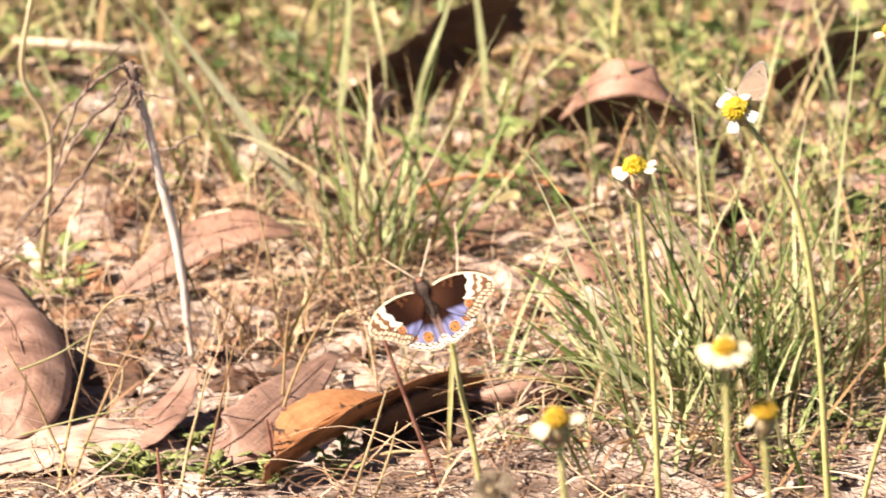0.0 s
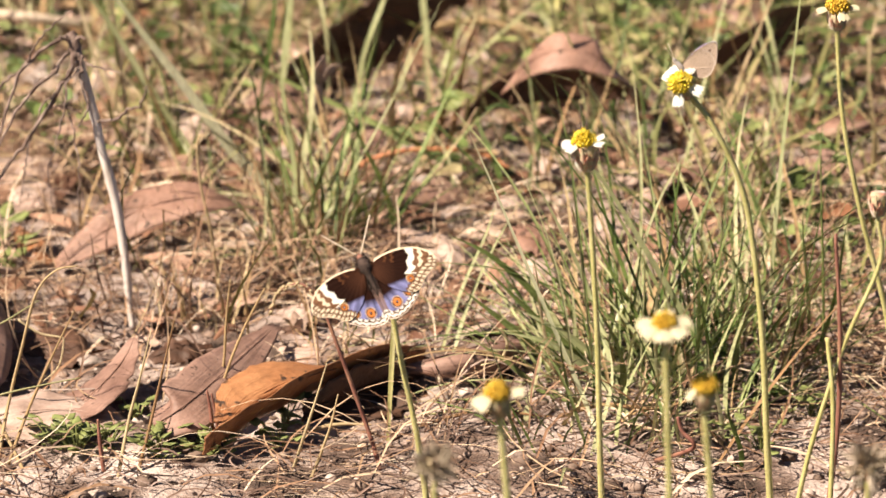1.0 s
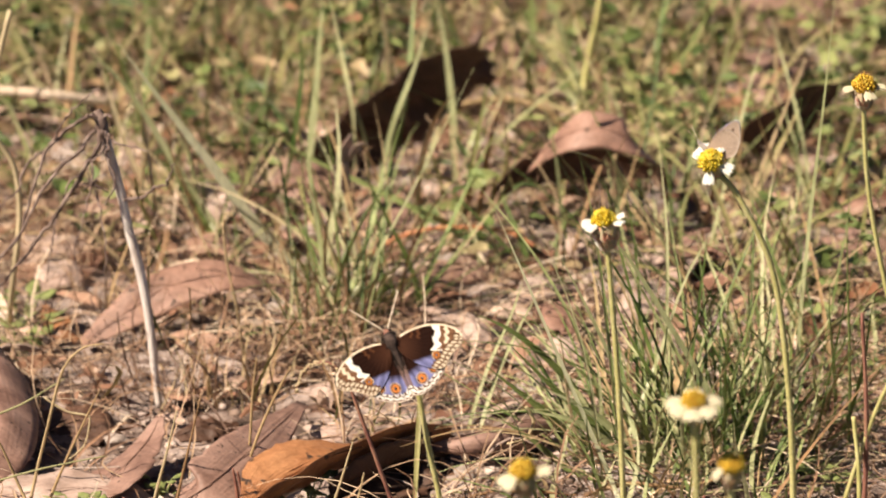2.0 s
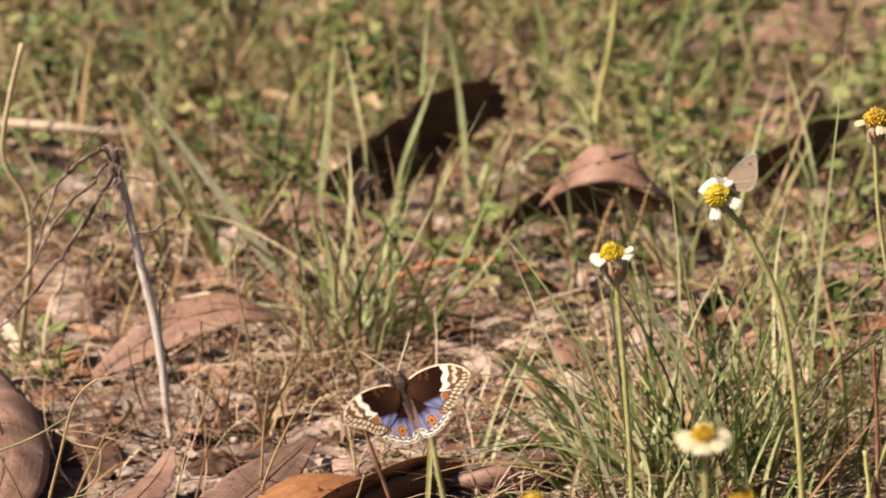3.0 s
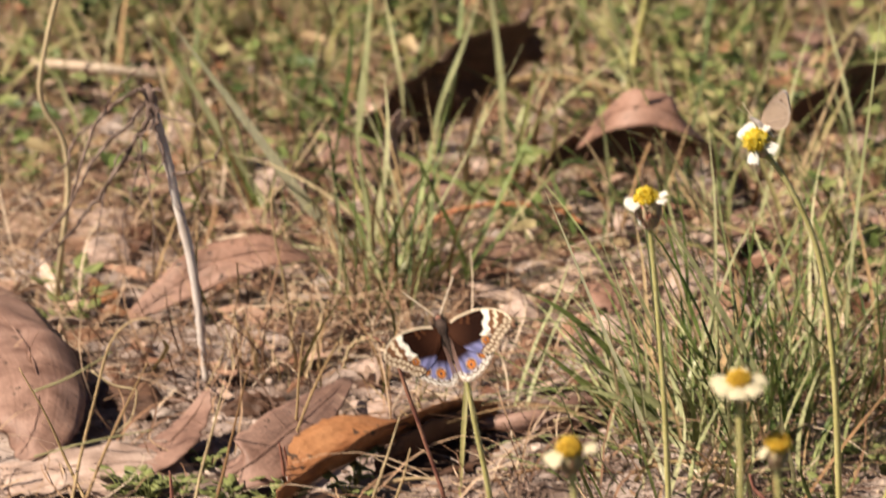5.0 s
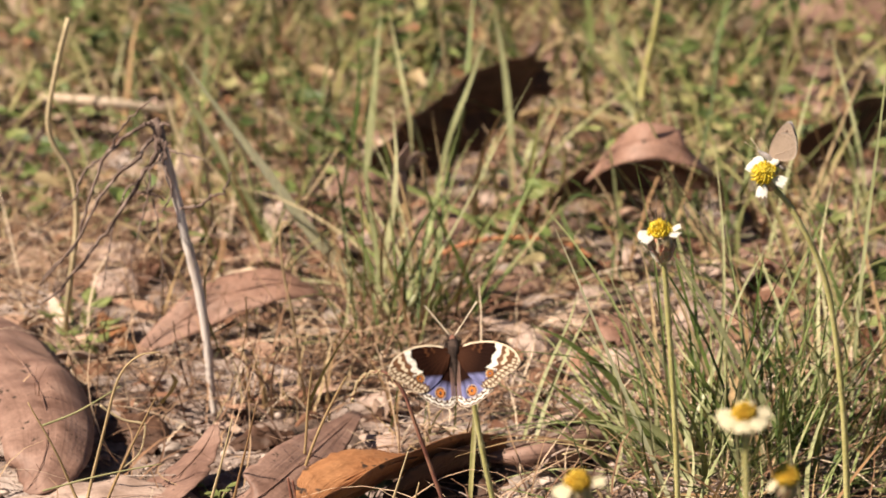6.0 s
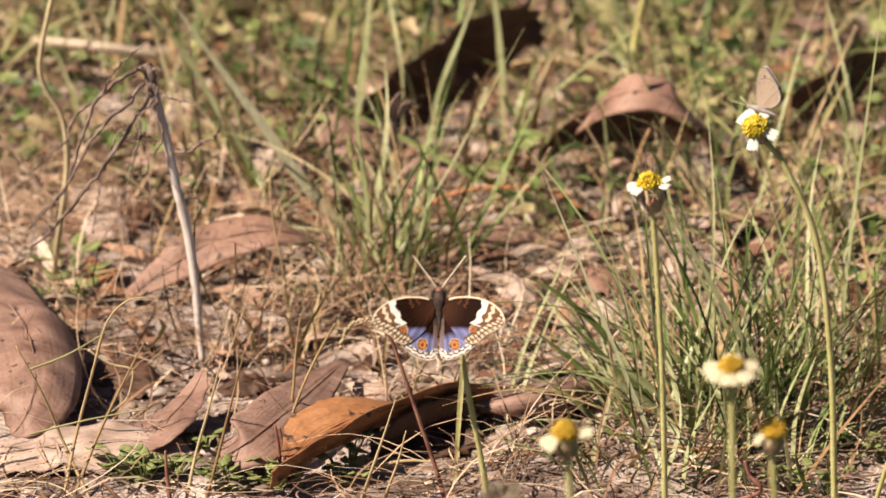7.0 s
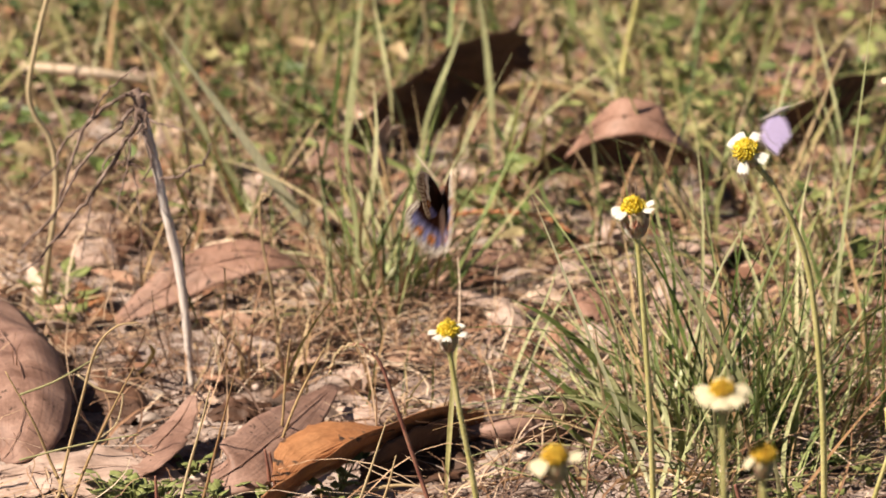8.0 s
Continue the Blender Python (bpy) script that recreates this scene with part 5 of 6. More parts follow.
def fore_scales(x, y, s, costa, edge):
    """Colour of the forewing's upper side at x, y millimetres; costa, edge: millimetres to the
    leading edge and to the outer margin."""
    out = min(1.0, max(0.0, (math.hypot(x, y) - 3.0) / 6.5))
    c = np.array((0.055, 0.021, 0.011)) * (1 - out) + DEEP * out
    if y > 3.6 - 0.1 * x and (5.2 < x + 0.25 * math.sin(y * 4) < 6.0 or 7.4 < x + 0.25 * math.sin(y * 4) < 8.3):
        c = np.array((0.09, 0.034, 0.015))
    low = -1.6 - (13.2 - x) * 0.3
    if x > 6.5 and y < low:
        deep = min(1.0, (low - y) / 1.2)
        c = c * (1 - deep) + VIOLET * (0.9 + 0.2 * math.sin(s * 60)) * deep
    band = 12.9 + 0.4 * math.sin(y * 1.7) - 0.03 * (y - 4) ** 2
    wide = 2.1 + 0.3 * math.sin(y * 2.3)
    if x > band + wide and y > -0.6:
        c = BROWN * 1.3
        if y > 1.0 and abs(x - 17.0 - 0.3 * math.sin(y * 3)) < 0.6:
            c = CREAM
    elif x > band and y > -0.9:
        c = WHITE
    elif x > 15.4:
        c = CREAM
    q = math.hypot(x - 13.7, y + 2.3)
    c = eyespot(c, q, 1.2, (0.62, 0.44, 0.27)) * (0.55 if 0.3 < q < 0.8 else 1.0)
    if edge < 3.6:
        e = edge + 0.22 * math.sin(s * 150)
        if edge < 0.3:
            c = np.array((0.72, 0.58, 0.42))
        elif 0.55 < e < 1.3 or 1.8 < e < 2.9:
            c = CREAM * 0.95 if math.sin(s * 150) > -0.5 else BROWN
        elif e < 3.4:
            c = BROWN * 0.9
    if costa < 0.6 and x > 2.0:
        c = np.array((0.8, 0.68, 0.5))
    return c


def hind_scales(x, y, s, costa, edge):
    c = VIOLET * (0.9 + 0.22 * math.sin(s * 70))
    mix = min(1, max(0, (math.hypot(x * 0.72, y) - 7.7) / 2.2))
    c = DEEP * 1.1 * (1 - mix) + c * mix
    if x < 1.8:
        c = np.array((0.24, 0.15, 0.12)) * 0.75 + c * 0.25
    for cx, cy, q in ((5.3, -11.2, 1.55), (10.0, -9.4, 1.55)):
        c = eyespot(c, math.hypot(x - cx, y - cy), q, (0.5, 0.36, 0.28))
    if edge < 3:
        e = edge + 0.16 * math.sin(s * 130)
        if edge < 0.35:
            c = np.array((0.8, 0.68, 0.56))
        elif e < 0.7:
            c = BROWN
        elif e < 1.35:
            c = WHITE
        elif e < 1.75:
            c = BROWN * 0.6
        elif e < 2.35:
            c = WHITE * 0.9 if math.sin(s * 130) > -0.6 else BROWN
    return c


def under_scales(x, y, s, costa, edge):
    c = np.array((0.46, 0.33, 0.22)) * (0.93 + 0.06 * math.sin(x * 0.5 + y * 0.7))
    return c * (0.7 if edge < 0.5 else 1.0)


def wing_mesh(points, root, top_colour, under_colour, n=150, m=54, dome=0.5, mirror=1, size=1.1, span=(0.4, 0.77), deep=1.1, pleat=0.06):
    """A wing as two thin sheets, in millimetres, with its scales' colours."""
    rim = outline(points, n)
    root = np.array(root, float)
    verts, colours = [], []
    grid = root + (rim[:, None, :] - root) * (np.arange(m + 1) / m)[None, :, None] ** 0.8
    lo, hi = (round(n * q) for q in span)
    edges = np.min(np.linalg.norm(grid[:, :, None, :] - rim[None, None, lo:hi:2, :], axis=3), axis=2)
    costas = np.min(np.linalg.norm(grid[:, :, None, :] - rim[None, None, :lo:2, :], axis=3), axis=2)
    for sheet in (0, 1):
        for i in range(n + 1):
            for k in range(m + 1):
                r = (k / m) ** 0.8
                q = root + (rim[i] - root) * r
                near = edges[i, k]
                s = i / n
                z = dome * math.sin(math.pi * min(1, r)) * 0.5 + pleat * math.sin(s * 75) * r - (0.12 if sheet else 0)
                verts.append((mirror * size * q[0] / 1000, size * deep * q[1] / 1000, z / 1000))
                c = (under_colour if sheet else top_colour)(q[0], q[1], s, costas[i, k], near)
                c = np.clip(c * (1 - 4 * pleat * (math.sin(s * 75) > 0.93)), 0, 1)
                colours += [*c, 1.0]
    w, o = m + 1, (n + 1) * (m + 1)
    faces = []
    for i in range(n):
        for k in range(m):
            q = (i * w + k, i * w + k + 1, i * w + w + k + 1, i * w + w + k)
            u = tuple(o + c for c in q[::-1])
            faces += [q[::-1], u[::-1]] if mirror > 0 else [q, u]
    for i in range(n):
        faces.append((i * w + m, i * w + w + m, o + i * w + w + m, o + i * w + m))
    me = mesh_of("wing", verts, faces)
    a = me.color_attributes.new("scales", "FLOAT_COLOR", "POINT")
    a.data.foreach_set("color", colours)
    return me


FORE = [(0.8, 3.2), (4, 5.2), (9, 6.9), (14, 7.3), (18.5, 6.4), (21.6, 4.4), (22.4, 2.6), (21.6, 0.6), (19.4, -1.4), (17.9, -3.6), (16.9, -5.4), (14.2, -6.6), (8.5, -5.2), (3.6, -2.4), (0.8, 0.2)]
HIND = [(0.8, 2.0), (6, 1.6), (11, -0.4), (14.2, -3.2), (15.0, -6.6), (13.6, -10.2), (10.6, -13.2), (6.8, -15.2), (3.0, -15.8), (0.5, -14.2), (0.3, -8), (0.5, -2)]


def butterfly():
    ob = thing("butterfly", "brown and violet-blue butterfly with orange eyespots, wings open", "butterfly", (0, 0, 0.11))
    part("body", tube([(0, -0.0105, -0.0002), (0, -0.006, 0.0002), (0, -0.001, 0.0002), (0, 0.002, 0.0005), (0, 0.0045, 0.0004), (0, 0.0062, 0.0002)], [0.0004, 0.0008, 0.0013, 0.0023, 0.0021, 0.0013], 24, 10), BODY, ob, "hairy dark brown body")
    part("head", tube([(0, 0.0055, 0.0002), (0, 0.0068, 0.0002), (0, 0.008, 0)], [0.001, 0.0014, 0.0006], 8, 10), RED_STEM, ob, "reddish-brown head")
    spine = np.array([(0, -0.0095, 0.0), (0, -0.004, 0.0002), (0, 0.002, 0.0005), (0, 0.006, 0.0003)])
    part("fur", hairs_mesh(spline(spine, 20), [0.0008, 0.0022], 2200, 0.0016, 31), BODY, ob, "greyish-brown fur")
    wings = []
    for mirror in (1, -1):
        part("antenna", tube([(mirror * 0.0006, 0.0075, 0.0002), (mirror * 0.0045, 0.0125, 0.002), (mirror * 0.0088, 0.018, 0.0036), (mirror * 0.0094, 0.0187, 0.0038)], [0.0003, 0.00027, 0.00027, 0.0005], 14, 6), ANTENNA, ob)
        fore = part("forewing", wing_mesh(FORE, (0.8, 1.8), fore_scales, under_scales, mirror=mirror), WING, ob, "dark forewing with a white band and cream margin")
        hind = part("hindwing", wing_mesh(HIND, (0.8, 0.4), hind_scales, under_scales, mirror=mirror, span=(0.2, 0.82)), WING, ob, "violet-blue hindwing with orange eyespots")
        wings.append((mirror, fore, hind))
    for i in range(4):
        m = 1 if i % 2 else -1
        y = 0.003 - 0.002 * (i // 2)
        part("leg", tube([(m * 0.001, y, -0.0005), (m * 0.0035, y + 0.001, -0.002), (m * 0.003, y, -0.006)], [0.0003, 0.0002], 8, 4), BODY, ob)
    return ob, wings


big, big_wings = butterfly()


# ---- the small butterfly on the tall flower ----
def small_top(x, y, s, costa, edge):
    c = np.array((0.58, 0.49, 0.76))
    return c if edge > 0.7 else np.array((0.16, 0.13, 0.15)) if edge > 0.25 else np.array((0.7, 0.66, 0.62))


def small_under(x, y, s, costa, edge):
    c = np.array((0.54, 0.41, 0.32)) * (0.97 + 0.04 * math.sin(x * 0.7 + y * 0.9))
    for cx, cy in ((9.3, 2.2), (8.6, 0.3)):
        if math.hypot(x - cx, y - cy) < 0.5:
            c = np.array((0.2, 0.13, 0.1))
    if 0.9 < edge < 1.4 and math.sin(s * 120) > 0.1:
        c = c * 0.82
    return np.array((0.6, 0.5, 0.42)) if edge < 0.3 else c


SMALL_FORE = [(0.4, 1.4), (3.4, 3.0), (7, 4.0), (10.6, 4.2), (11.8, 3.2), (11.0, 1.2), (9.6, -1.2), (8.0, -2.4), (4, -1.0), (0.4, 0.4)]
SMALL_HIND = [(0.4, 0.8), (4, 0.8), (7.6, -0.6), (8.8, -3), (7.6, -5.6), (5, -6.8), (2.2, -6.4), (0.6, -4), (0.4, -1)]


def small_butterfly():
    ob = thing("small_butterfly", "small greyish-brown butterfly, violet above, wings closed", "butterfly", (0.105, 0, 0.18))
    part("body", tube([(0, -0.006, 0), (0, -0.002, 0), (0, 0.0015, 0.0002), (0, 0.004, 0)], [0.0003, 0.0008, 0.0012, 0.0008], 14, 8), GREY_BODY, ob)
    part("head", tube([(0, 0.0035, 0), (0, 0.0046, 0), (0, 0.0054, 0)], [0.0006, 0.0008, 0.0003], 6, 8), GREY_BODY, ob)
    wings = []
    for mirror in (1, -1):
        part("antenna", tube([(mirror * 0.0003, 0.005, 0), (mirror * 0.0018, 0.008, 0.0006), (mirror * 0.003, 0.0105, 0.001)], [0.0001, 0.0001, 0.00022], 10, 4), ANTENNA, ob)
        fore = part("forewing", wing_mesh(SMALL_FORE, (0.4, 1.0), small_top, small_under, 70, 26, 0.25, mirror, 1.3, (0.3, 0.78), 1.0, 0.0), WING, ob)
        hind = part("hindwing", wing_mesh(SMALL_HIND, (0.4, 0.2), small_top, small_under, 70, 26, 0.25, mirror, 1.3, (0.3, 0.78), 1.0, 0.0), WING, ob)
        wings.append((mirror, fore, hind))
    return ob, wings


small, small_wings = small_butterfly()


# ---- loose litter, grit, turf and weeds: nobody could count these ----
def stuff(name, label, category, verts, faces, material):
    me = bpy.data.meshes.new(name)
    faces = np.asarray(faces, np.int32)
    k = faces.shape[1]
    me.vertices.add(len(verts))
    me.vertices.foreach_set("co", np.asarray(verts, np.float32).ravel())
    me.loops.add(faces.size)
    me.loops.foreach_set("vertex_index", faces.ravel())
    me.polygons.add(len(faces))
    me.polygons.foreach_set("loop_start", np.arange(0, faces.size, k, dtype=np.int32))
    me.polygons.foreach_set("use_smooth", np.full(len(faces), k == 3))
    me.update(calc_edges=True)
    me.materials.append(material)
    tagged(new(name, me), label, category, kind="stuff")


def ribbons(p0, p1, p2, width, face, n=3, fold=0.3, tip=0.3):
    """Many small bent blades at once: start, middle, end, breadth, and where the upper side looks."""
    u = np.linspace(0, 1, n + 1)[None, :, None]
    line = (1 - u) ** 2 * p0[:, None] + 2 * u * (1 - u) * (2 * p1 - 0.5 * p0 - 0.5 * p2)[:, None] + u * u * p2[:, None]
    d = np.gradient(line, axis=1)
    side = np.cross(d, face[:, None])
    side /= np.linalg.norm(side, axis=2, keepdims=True) + 1e-12
    up = np.cross(side, d)
    up /= np.linalg.norm(up, axis=2, keepdims=True) + 1e-12
    w = 0.5 * width[:, None, None] * np.maximum(tip, (0.6 + 0.4 * np.minimum(1, u * 4)) * (1 - u ** 2.4))
    fold = np.asarray(fold, float).reshape(-1, 1, 1)
    verts = np.stack([line - side * w, line - up * w * fold, line + side * w, line - up * (w * fold + 0.12 * w)], axis=2).reshape(-1, 3)
    o = np.arange(n)[:, None] * 4
    one = np.concatenate([o + np.array((a, b, b + 4, a + 4)) for a, b in ((0, 1), (1, 2), (2, 3))] + [o + np.array((3, 0, 4, 7))])
    faces = (np.arange(len(p0))[:, None, None] * (4 * (n + 1)) + one[None]).reshape(-1, 4)
    return verts, faces


def scatter(rng, count, y0=-0.3, y1=1.3):
    """Random places over the whole depth of the place."""
    y = rng.uniform(y0, y1, count)
    x = rng.uniform(-1, 1, count) * (0.215 + 0.07 * np.maximum(0, y)) + 0.01
    return x, y


def heights(x, y):
    return np.array([height(a, b) for a, b in zip(x, y)])


def patches(x, y):
    """Bare and covered stretches of soil."""
    return np.array([noise.noise((a * 14, b * 8, 21)) + 0.5 * noise.noise((a * 40, b * 24, 5)) for a, b in zip(x, y)])


def green_share(x, y):
    """How far weeds cover the ground: much of it at the back, patches nearer."""
    n = np.array([noise.noise((a * 9, b * 6, 6)) + 0.6 * noise.noise((a * 30, b * 16, 3)) for a, b in zip(x, y)])
    return np.clip((y - 0.54) * 2.0 + 1.2 * n + np.where((x > 0.05) & (y > 0.2), 0.35, 0) + np.where((x < -0.07) & (y > 0.48), 0.6, 0), 0, 0.85)


def uncovered(x, y):
    """Little litter lies on top of the large leaves."""
    share = np.ones(len(x))
    for line, breadth in LARGE_LEAVES:
        near = np.min(np.hypot(x[:, None] - line[None, :, 0], y[:, None] - line[None, :, 1]), axis=1)
        share = np.where(near < breadth * 0.55 + 0.004, 0.1, share)
    return share


def litter(name, label, category, material, seed, count, length, breadth, lift, rise, y0=-0.3, y1=1.3, keep=None, flat=1.1, tilt=0.15, bow=0.15, fold=0.3, tip=0.4, n=3, wide=0.0):
    rng = np.random.default_rng(seed)
    x, y = scatter(rng, count, y0, y1)
    if wide:
        x = rng.uniform(-wide, wide, count)
        ok = (np.abs(x) > 0.24 + 0.06 * np.maximum(0, y)) | (y > 1.3) | (y < -0.6)
        ok &= np.hypot(x, (y - 0.45) * 0.85) < 0.9 + 0.75 * rng.random(count)
        ok &= np.hypot(x, y + 1.9) > 0.7
        x, y = x[ok], y[ok]
    if keep is not None:
        ok = rng.random(count) < keep(x, y)
        x, y = x[ok], y[ok]
    ok = rng.random(len(x)) < uncovered(x, y)
    x, y = x[ok], y[ok]
    c = len(x)
    L = length[0] + (length[1] - length[0]) * rng.random(c) ** 1.6
    a = rng.normal(0, flat, c) + np.pi * (rng.random(c) < 0.5)
    d = np.stack([np.cos(a), np.sin(a), 0 * a], 1)
    s = np.stack([-d[:, 1], d[:, 0], 0 * a], 1)
    up = np.array((0, 0, 1.0))
    p0 = np.stack([x, y, heights(x, y) + rng.uniform(*lift, c)], 1)
    r = rng.uniform(*rise, c) * L
    run = np.sqrt(np.maximum(0.05, 1 - np.minimum(0.97, np.abs(r) / L) ** 2)) * L
    p2 = p0 + d * run[:, None] + up * r[:, None]
    p1 = (p0 + p2) / 2 + s * (rng.uniform(-bow, bow, c) * L)[:, None] + up * (np.abs(rng.normal(0, 0.1, c)) * L)[:, None]
    p0[:, 2], p1[:, 2], p2[:, 2] = (np.maximum(q[:, 2], heights(q[:, 0], q[:, 1]) - 0.001) for q in (p0, p1, p2))
    face = np.stack([rng.normal(0, tilt, c), rng.normal(-0.2, tilt, c), np.ones(c)], 1)
    stuff(name, label, category, *ribbons(p0, p1, p2, rng.uniform(*breadth, c) * (L if breadth[1] > 0.05 else 1), face, n, np.asarray(fold) if np.isscalar(fold) else rng.uniform(*fold, c), tip), material)


litter("straw_litter", "dry straw and broken grass lying on soil", "straw", STRAW, 41, 8000, (0.006, 0.045), (0.0006, 0.002), (0, 0.006), (-0.05, 0.25), keep=lambda x, y: np.where(y < 0.16, 0.5, 1.0) * np.clip(0.75 + 1.3 * patches(x, y), 0.15, 1))
litter("fine_straw", "fine curved dry straw tangled over soil", "straw", STRAW, 51, 18000, (0.012, 0.065), (0.0003, 0.001), (0, 0.012), (-0.08, 0.4), 0.03, 0.85, keep=lambda x, y: np.where(y < 0.17, 0.35, 1.0) * np.clip(0.3 + 1.6 * patches(x, y), 0.03, 1), bow=0.28, n=5, tip=0.5)
litter("standing_straw", "thin dry stems standing and leaning in litter", "straw", STRAW, 46, 4200, (0.018, 0.065), (0.0004, 0.001), (-0.001, 0.002), (0.4, 0.98), 0.1, 1.0, keep=lambda x, y: np.where(x > 0.04, 0.35, 0.9), flat=2, n=4)
litter("twig_litter", "thin dark twigs and rootlets lying on soil", "twigs", TWIG, 47, 6500, (0.008, 0.04), (0.0004, 0.0013), (0, 0.007), (-0.05, 0.25), -0.3, 0.9, bow=0.3, n=5, tip=0.6)
litter("leaf_litter", "brown scraps of dead leaves on soil", "leaf litter", LITTER, 42, 6200, (0.004, 0.026), (0.25, 0.6), (0.0005, 0.006), (-0.05, 0.3), keep=lambda x, y: np.where(y < 0.17, 0, np.where(y < 0.2, 0.1, 0.8)), flat=3, tilt=0.45, fold=(-0.3, 0.3), tip=0.2, n=5)
litter("short_grass", "short green and straw-coloured grass", "grass", TURF, 44, 14000, (0.02, 0.095), (0.0009, 0.0028), (-0.001, 0), (0.3, 0.96), 0.1, 1.35, lambda x, y: green_share(x, y) * 0.62 + 0.02, flat=3, n=4)
litter("low_weeds", "low green leafy weeds covering the ground", "weeds", WEED, 45, 20000, (0.005, 0.014), (0.4, 0.75), (0.002, 0.018), (-0.35, 0.45), 0.05, 1.35, lambda x, y: green_share(x, y) * np.clip(0.5 + 1.5 * patches(x, y), 0.1, 0.85), flat=3, tilt=0.5, n=4)
litter("clumped_weeds", "raised clumps of green leafy weeds", "weeds", WEED, 52, 20000, (0.006, 0.016), (0.4, 0.75), (0.012, 0.044), (-0.35, 0.45), 0.3, 1.35, lambda x, y: green_share(x, y) * np.clip(3.5 * patches(x, y) - 0.2, 0, 1), flat=3, tilt=0.5, n=4)


litter("meadow_grass", "low meadow grass round the bare patch", "grass", TURF, 48, 22000, (0.03, 0.1), (0.0025, 0.006), (-0.001, 0), (0.5, 0.97), -1.4, 2.4, None, flat=3, n=3, wide=1.5)


def grit():
    rng = np.random.default_rng(43)
    ico = bmesh.new()
    bmesh.ops.create_icosphere(ico, subdivisions=1, radius=1)
    base = np.array([v.co[:] for v in ico.verts])
    tri = np.array([[v.index for v in f.verts] for f in ico.faces])
    ico.free()
    x, y = scatter(rng, 11000, -0.15, 0.8)
    c = len(x)
    r = np.minimum(0.0045, 0.0006 * np.exp(np.abs(rng.normal(0, 0.75, c))))
    size = np.stack([np.ones(c), rng.uniform(0.6, 1, c), rng.uniform(0.45, 0.8, c)], 1) * r[:, None]
    v = base[None] * size[:, None] * (1 + rng.uniform(-0.14, 0.14, (c, len(base), 1))) + np.stack([x, y, heights(x, y) + r * 0.2], 1)[:, None]
    stuff("grit", "crumbs of sandy soil and small stones", "grit", v.reshape(-1, 3), (np.arange(c)[:, None, None] * len(base) + tri[None]).reshape(-1, 3), GRIT)


grit()


# ---- what moves ----
def motions():
    def lifted(r, mirror):
        return r[4] if isinstance(r[4], (int, float)) else r[4][0 if mirror > 0 else 1]

    # sway of the flowers: seconds and degrees about their feet
    def sway(ob, rows):
        place = ob.location.copy()
        walk(ob, [(t, pose(*place, 0, a, 0)) for t, a in rows])

    sway(flower_mid, [(0, 0.6), (0.5, 0.45), (1.0, 1.5), (1.5, 0.95), (2.2, 0.6), (3.3, 0.2), (3.5, 0.9), (4.0, 0.25), (4.5, 0.0), (5.0, -0.1), (5.2, 0.45), (6.3, 0.6), (7.0, 0.5), (7.5, -0.2), (8.0, -0.2)])
    sway(flower_tall, [(0, -0.5), (0.5, -0.85), (1.0, -0.2), (1.5, -0.1), (2.0, 0.25), (2.2, -0.15), (3.3, -0.3), (3.5, 0.3), (4.0, 0.25), (5.0, -0.2), (7.0, -0.15), (7.5, -0.5), (8.0, 0.0)])
    sway(flower_near, [(0, 0), (1.5, -0.15), (2.0, 0.2), (4.0, -0.1), (5.0, 0), (6.5, -0.45), (8.0, -0.3)])
    # the low flower gives way under the butterfly until it leaves
    foot = flower_low.location.copy()
    walk(flower_low, [(t, pose(foot.x, foot.y, foot.z - down)) for t, down in ((0, 0.004), (3.0, 0.005), (7.6, 0.005), (7.7, 0.004), (7.8, 0), (8.0, 0))])
    # head of the large butterfly, and its turn: seconds, place, tilt up, spin, wing lift
    rows = [
        (0, (-0.0158, -0.006, 0.1128), 54, 22, 4), (0.5, (-0.0171, -0.006, 0.1128), 54, 22, 4), (1.0, (-0.0161, -0.006, 0.1114), 54, 24, 4), (1.2, (-0.0127, -0.006, 0.116), 54, 32, 2),
        (1.5, (-0.0172, -0.006, 0.1106), 54, 33, 2), (1.8, (-0.0164, -0.006, 0.111), 54, 22, 4), (2.0, (-0.0159, -0.006, 0.1126), 54, 22, 4), (2.2, (-0.0227, -0.006, 0.1115), 54, 22, 5),
        (3.3, (-0.015, -0.006, 0.1091), 54, 20, 14), (3.5, (-0.015, -0.006, 0.1094), 54, 20, 14), (4.0, (-0.0139, -0.006, 0.108), 54, 20, 15), (4.5, (-0.014, -0.006, 0.1084), 54, 19, 15), (5.0, (-0.0143, -0.006, 0.109), 54, 18, 15),
        (5.2, (-0.0133, -0.006, 0.1097), 54, 14, 16), (6.3, (-0.0123, -0.006, 0.1147), 54, 2, (18, 12)), (6.5, (-0.015, -0.006, 0.1117), 54, 1, (20, 14)), (7.0, (-0.0131, -0.006, 0.1128), 54, 0, (14, 10)), (7.5, (-0.0129, -0.006, 0.113), 54, 0, (12, 9)),
        (7.6, (-0.0111, -0.006, 0.1152), 54, 4, (26, 14)), (7.7, (-0.0085, -0.006, 0.1313), 44, -10, (8, 48)), (7.8, (-0.0066, -0.006, 0.1645), 52, -10, (46, 42)), (7.9, (-0.0075, -0.006, 0.1686), 56, 16, (66, 46)), (8.0, (-0.0082, -0.006, 0.1599), 52, 2, (80, 34)),
    ]
    body = []
    for t, at, tilt, spin, lift in rows:
        m = pose(0, 0, 0, tilt, 0, 0) @ pose(0, 0, 0, 0, 0, spin)
        m.translation = Vector(at) - m.to_3x3() @ Vector((0, 0.0068, 0))
        body.append((t, m))
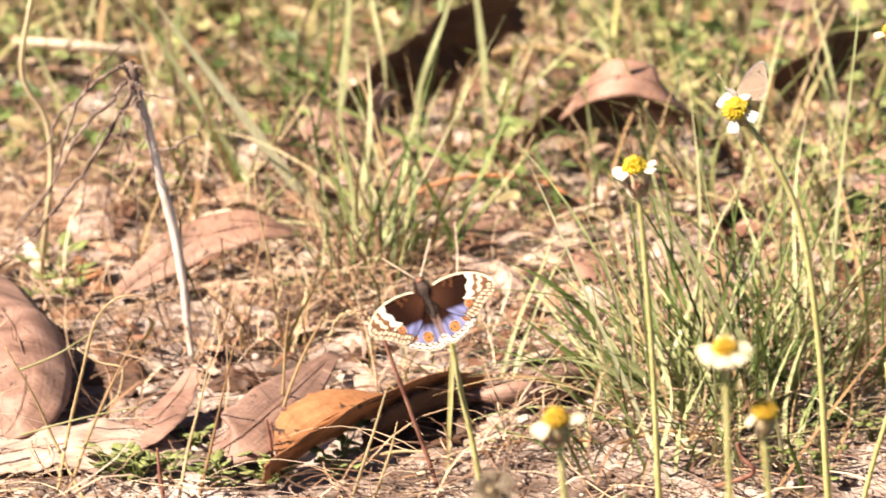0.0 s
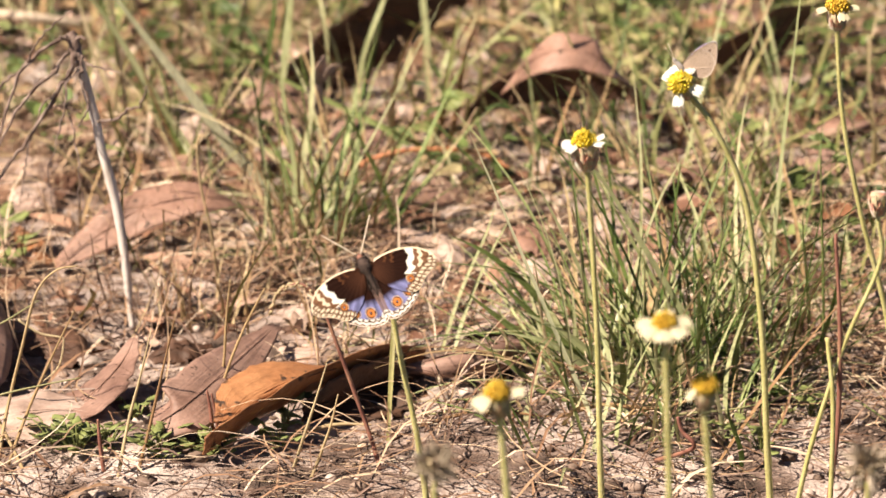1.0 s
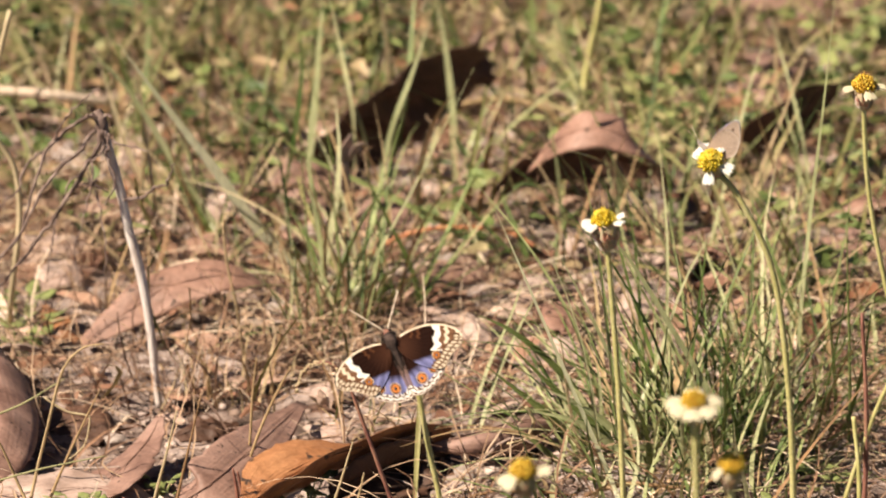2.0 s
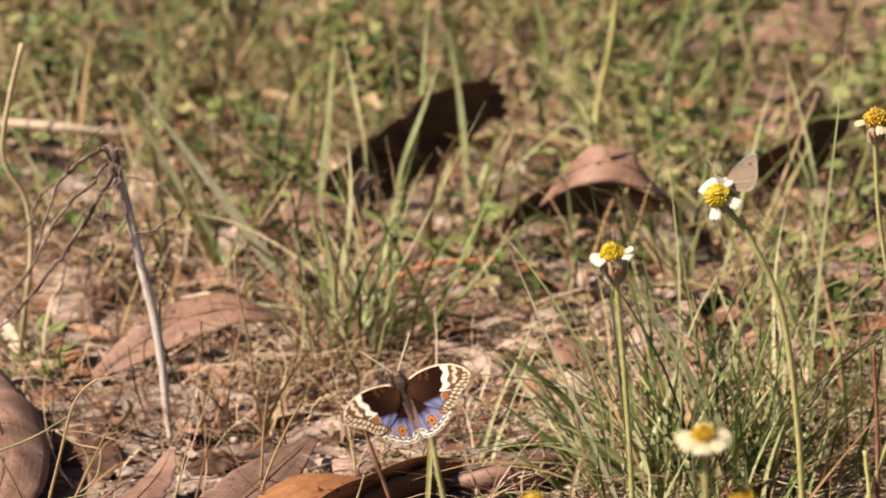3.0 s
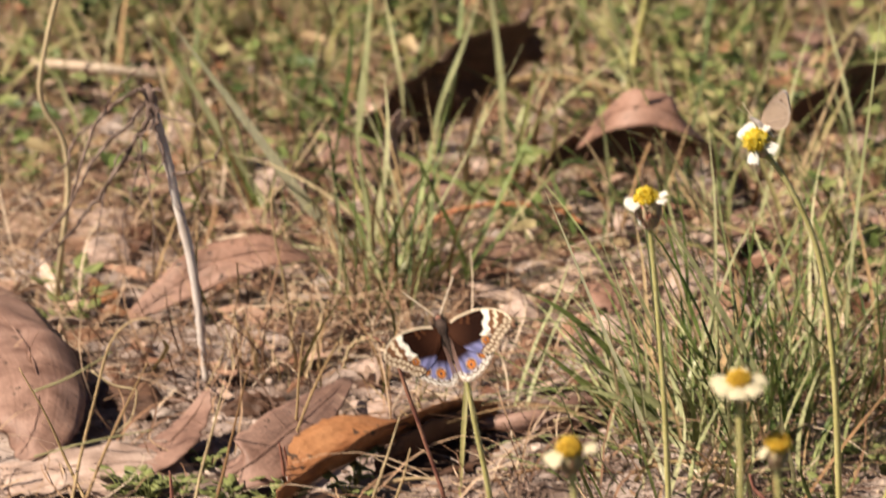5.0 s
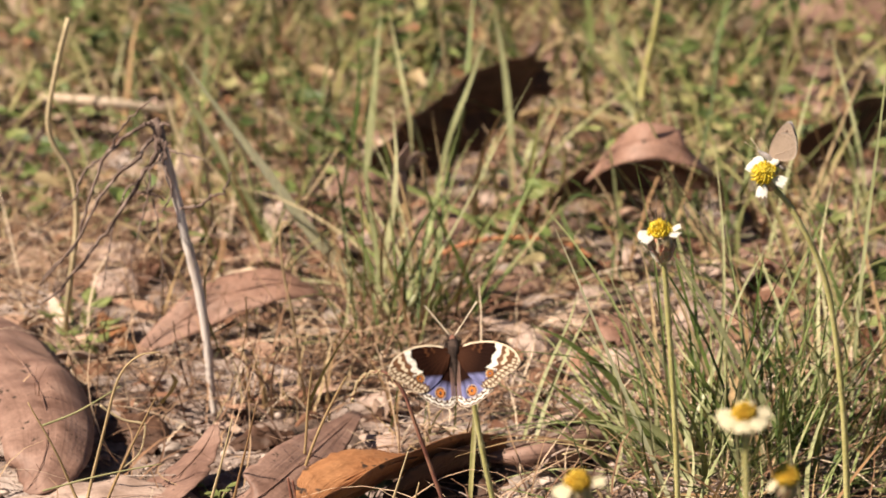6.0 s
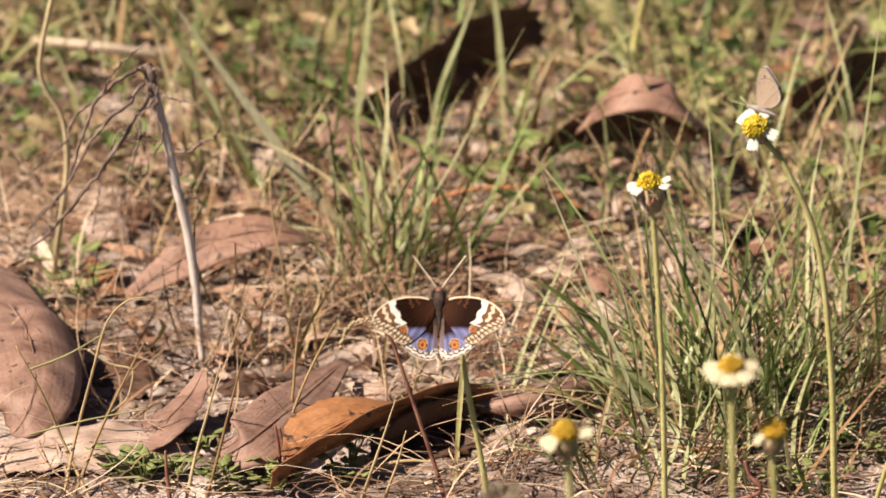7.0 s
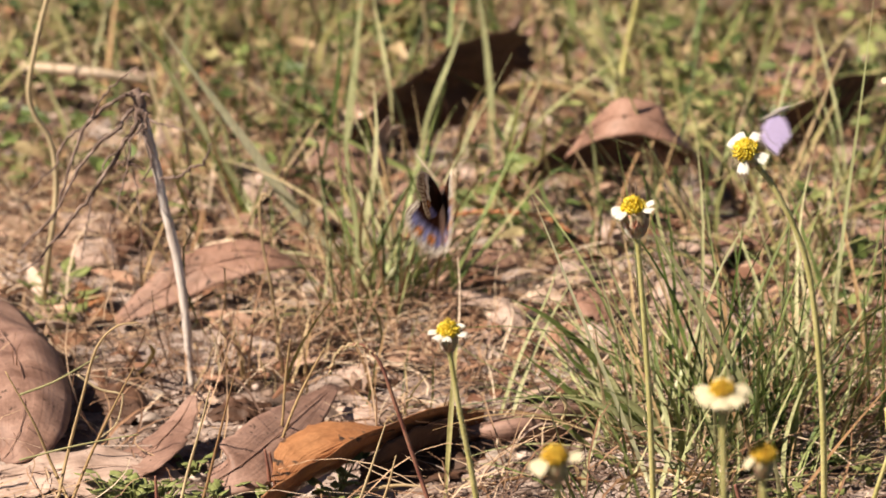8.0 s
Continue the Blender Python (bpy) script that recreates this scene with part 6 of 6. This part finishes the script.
    walk(big, body)
    for mirror, fore, hind in big_wings:
        walk(fore, [(r[0], pose(0, 0, 0.0008, 0, -mirror * (lifted(r, mirror) + (34 if r[0] > 7.95 and mirror < 0 else 0)), 0) @ pose(0, 0, 0, 0, 0, -mirror * (22 if r[0] < 3 else 6 if r[0] > 7.95 else 24 if 6 < r[0] < 7.65 else 18))) for r in rows])
        walk(hind, [(r[0], pose(0, 0, 0.0002, 0, -mirror * lifted(r, mirror), 0) @ pose(0, 0, 0, 0, 0, mirror * (-3 if r[0] < 3 else 0))) for r in rows])
    # the small butterfly: seconds, place of its feet, turn, wing lift
    rows = [(0, (0.0976, 0.004, 0.1756), (40, 0, 78), 87), (1.0, (0.0986, 0.004, 0.176), (52, 0, 78), 87), (2.2, (0.0983, 0.004, 0.1748), (46, 0, 76), 87), (3.5, (0.1014, 0.004, 0.1749), (46, 0, 76), 87),
            (5.0, (0.1, 0.004, 0.1765), (36, 0, 70), 87), (6.5, (0.1002, 0.004, 0.1768), (22, 0, 64), 87), (7.0, (0.1, 0.004, 0.1776), (8, 0, 58), 87), (7.7, (0.099, 0.004, 0.176), (4, 0, 60), 87),
            (7.8, (0.0889, 0.004, 0.2053), (10, 0, 20), 14), (7.9, (0.0932, 0.004, 0.1821), (24, 0, -60), (76, 80)), (8.0, (0.109, 0.004, 0.1853), (20, 0, -70), (-62, -78))]
    walk(small, [(t, pose(*p, *a)) for t, p, a, lift in rows])
    for mirror, fore, hind in small_wings:
        walk(fore, [(r[0], pose(0, 0, 0.0003, 0, -mirror * (r[3] if isinstance(r[3], (int, float)) else r[3][0 if mirror > 0 else 1]), 0) @ pose(0, 0, 0, 0, 0, -mirror * (42 if r[0] > 7.95 else 12))) for r in rows])
        walk(hind, [(r[0], pose(0, 0, 0.0002, 0, -mirror * (r[3] if isinstance(r[3], (int, float)) else r[3][0 if mirror > 0 else 1]), 0) @ pose(0, 0, 0, 0, 0, mirror * (10 if r[0] > 7.95 else 20))) for r in rows])


motions()
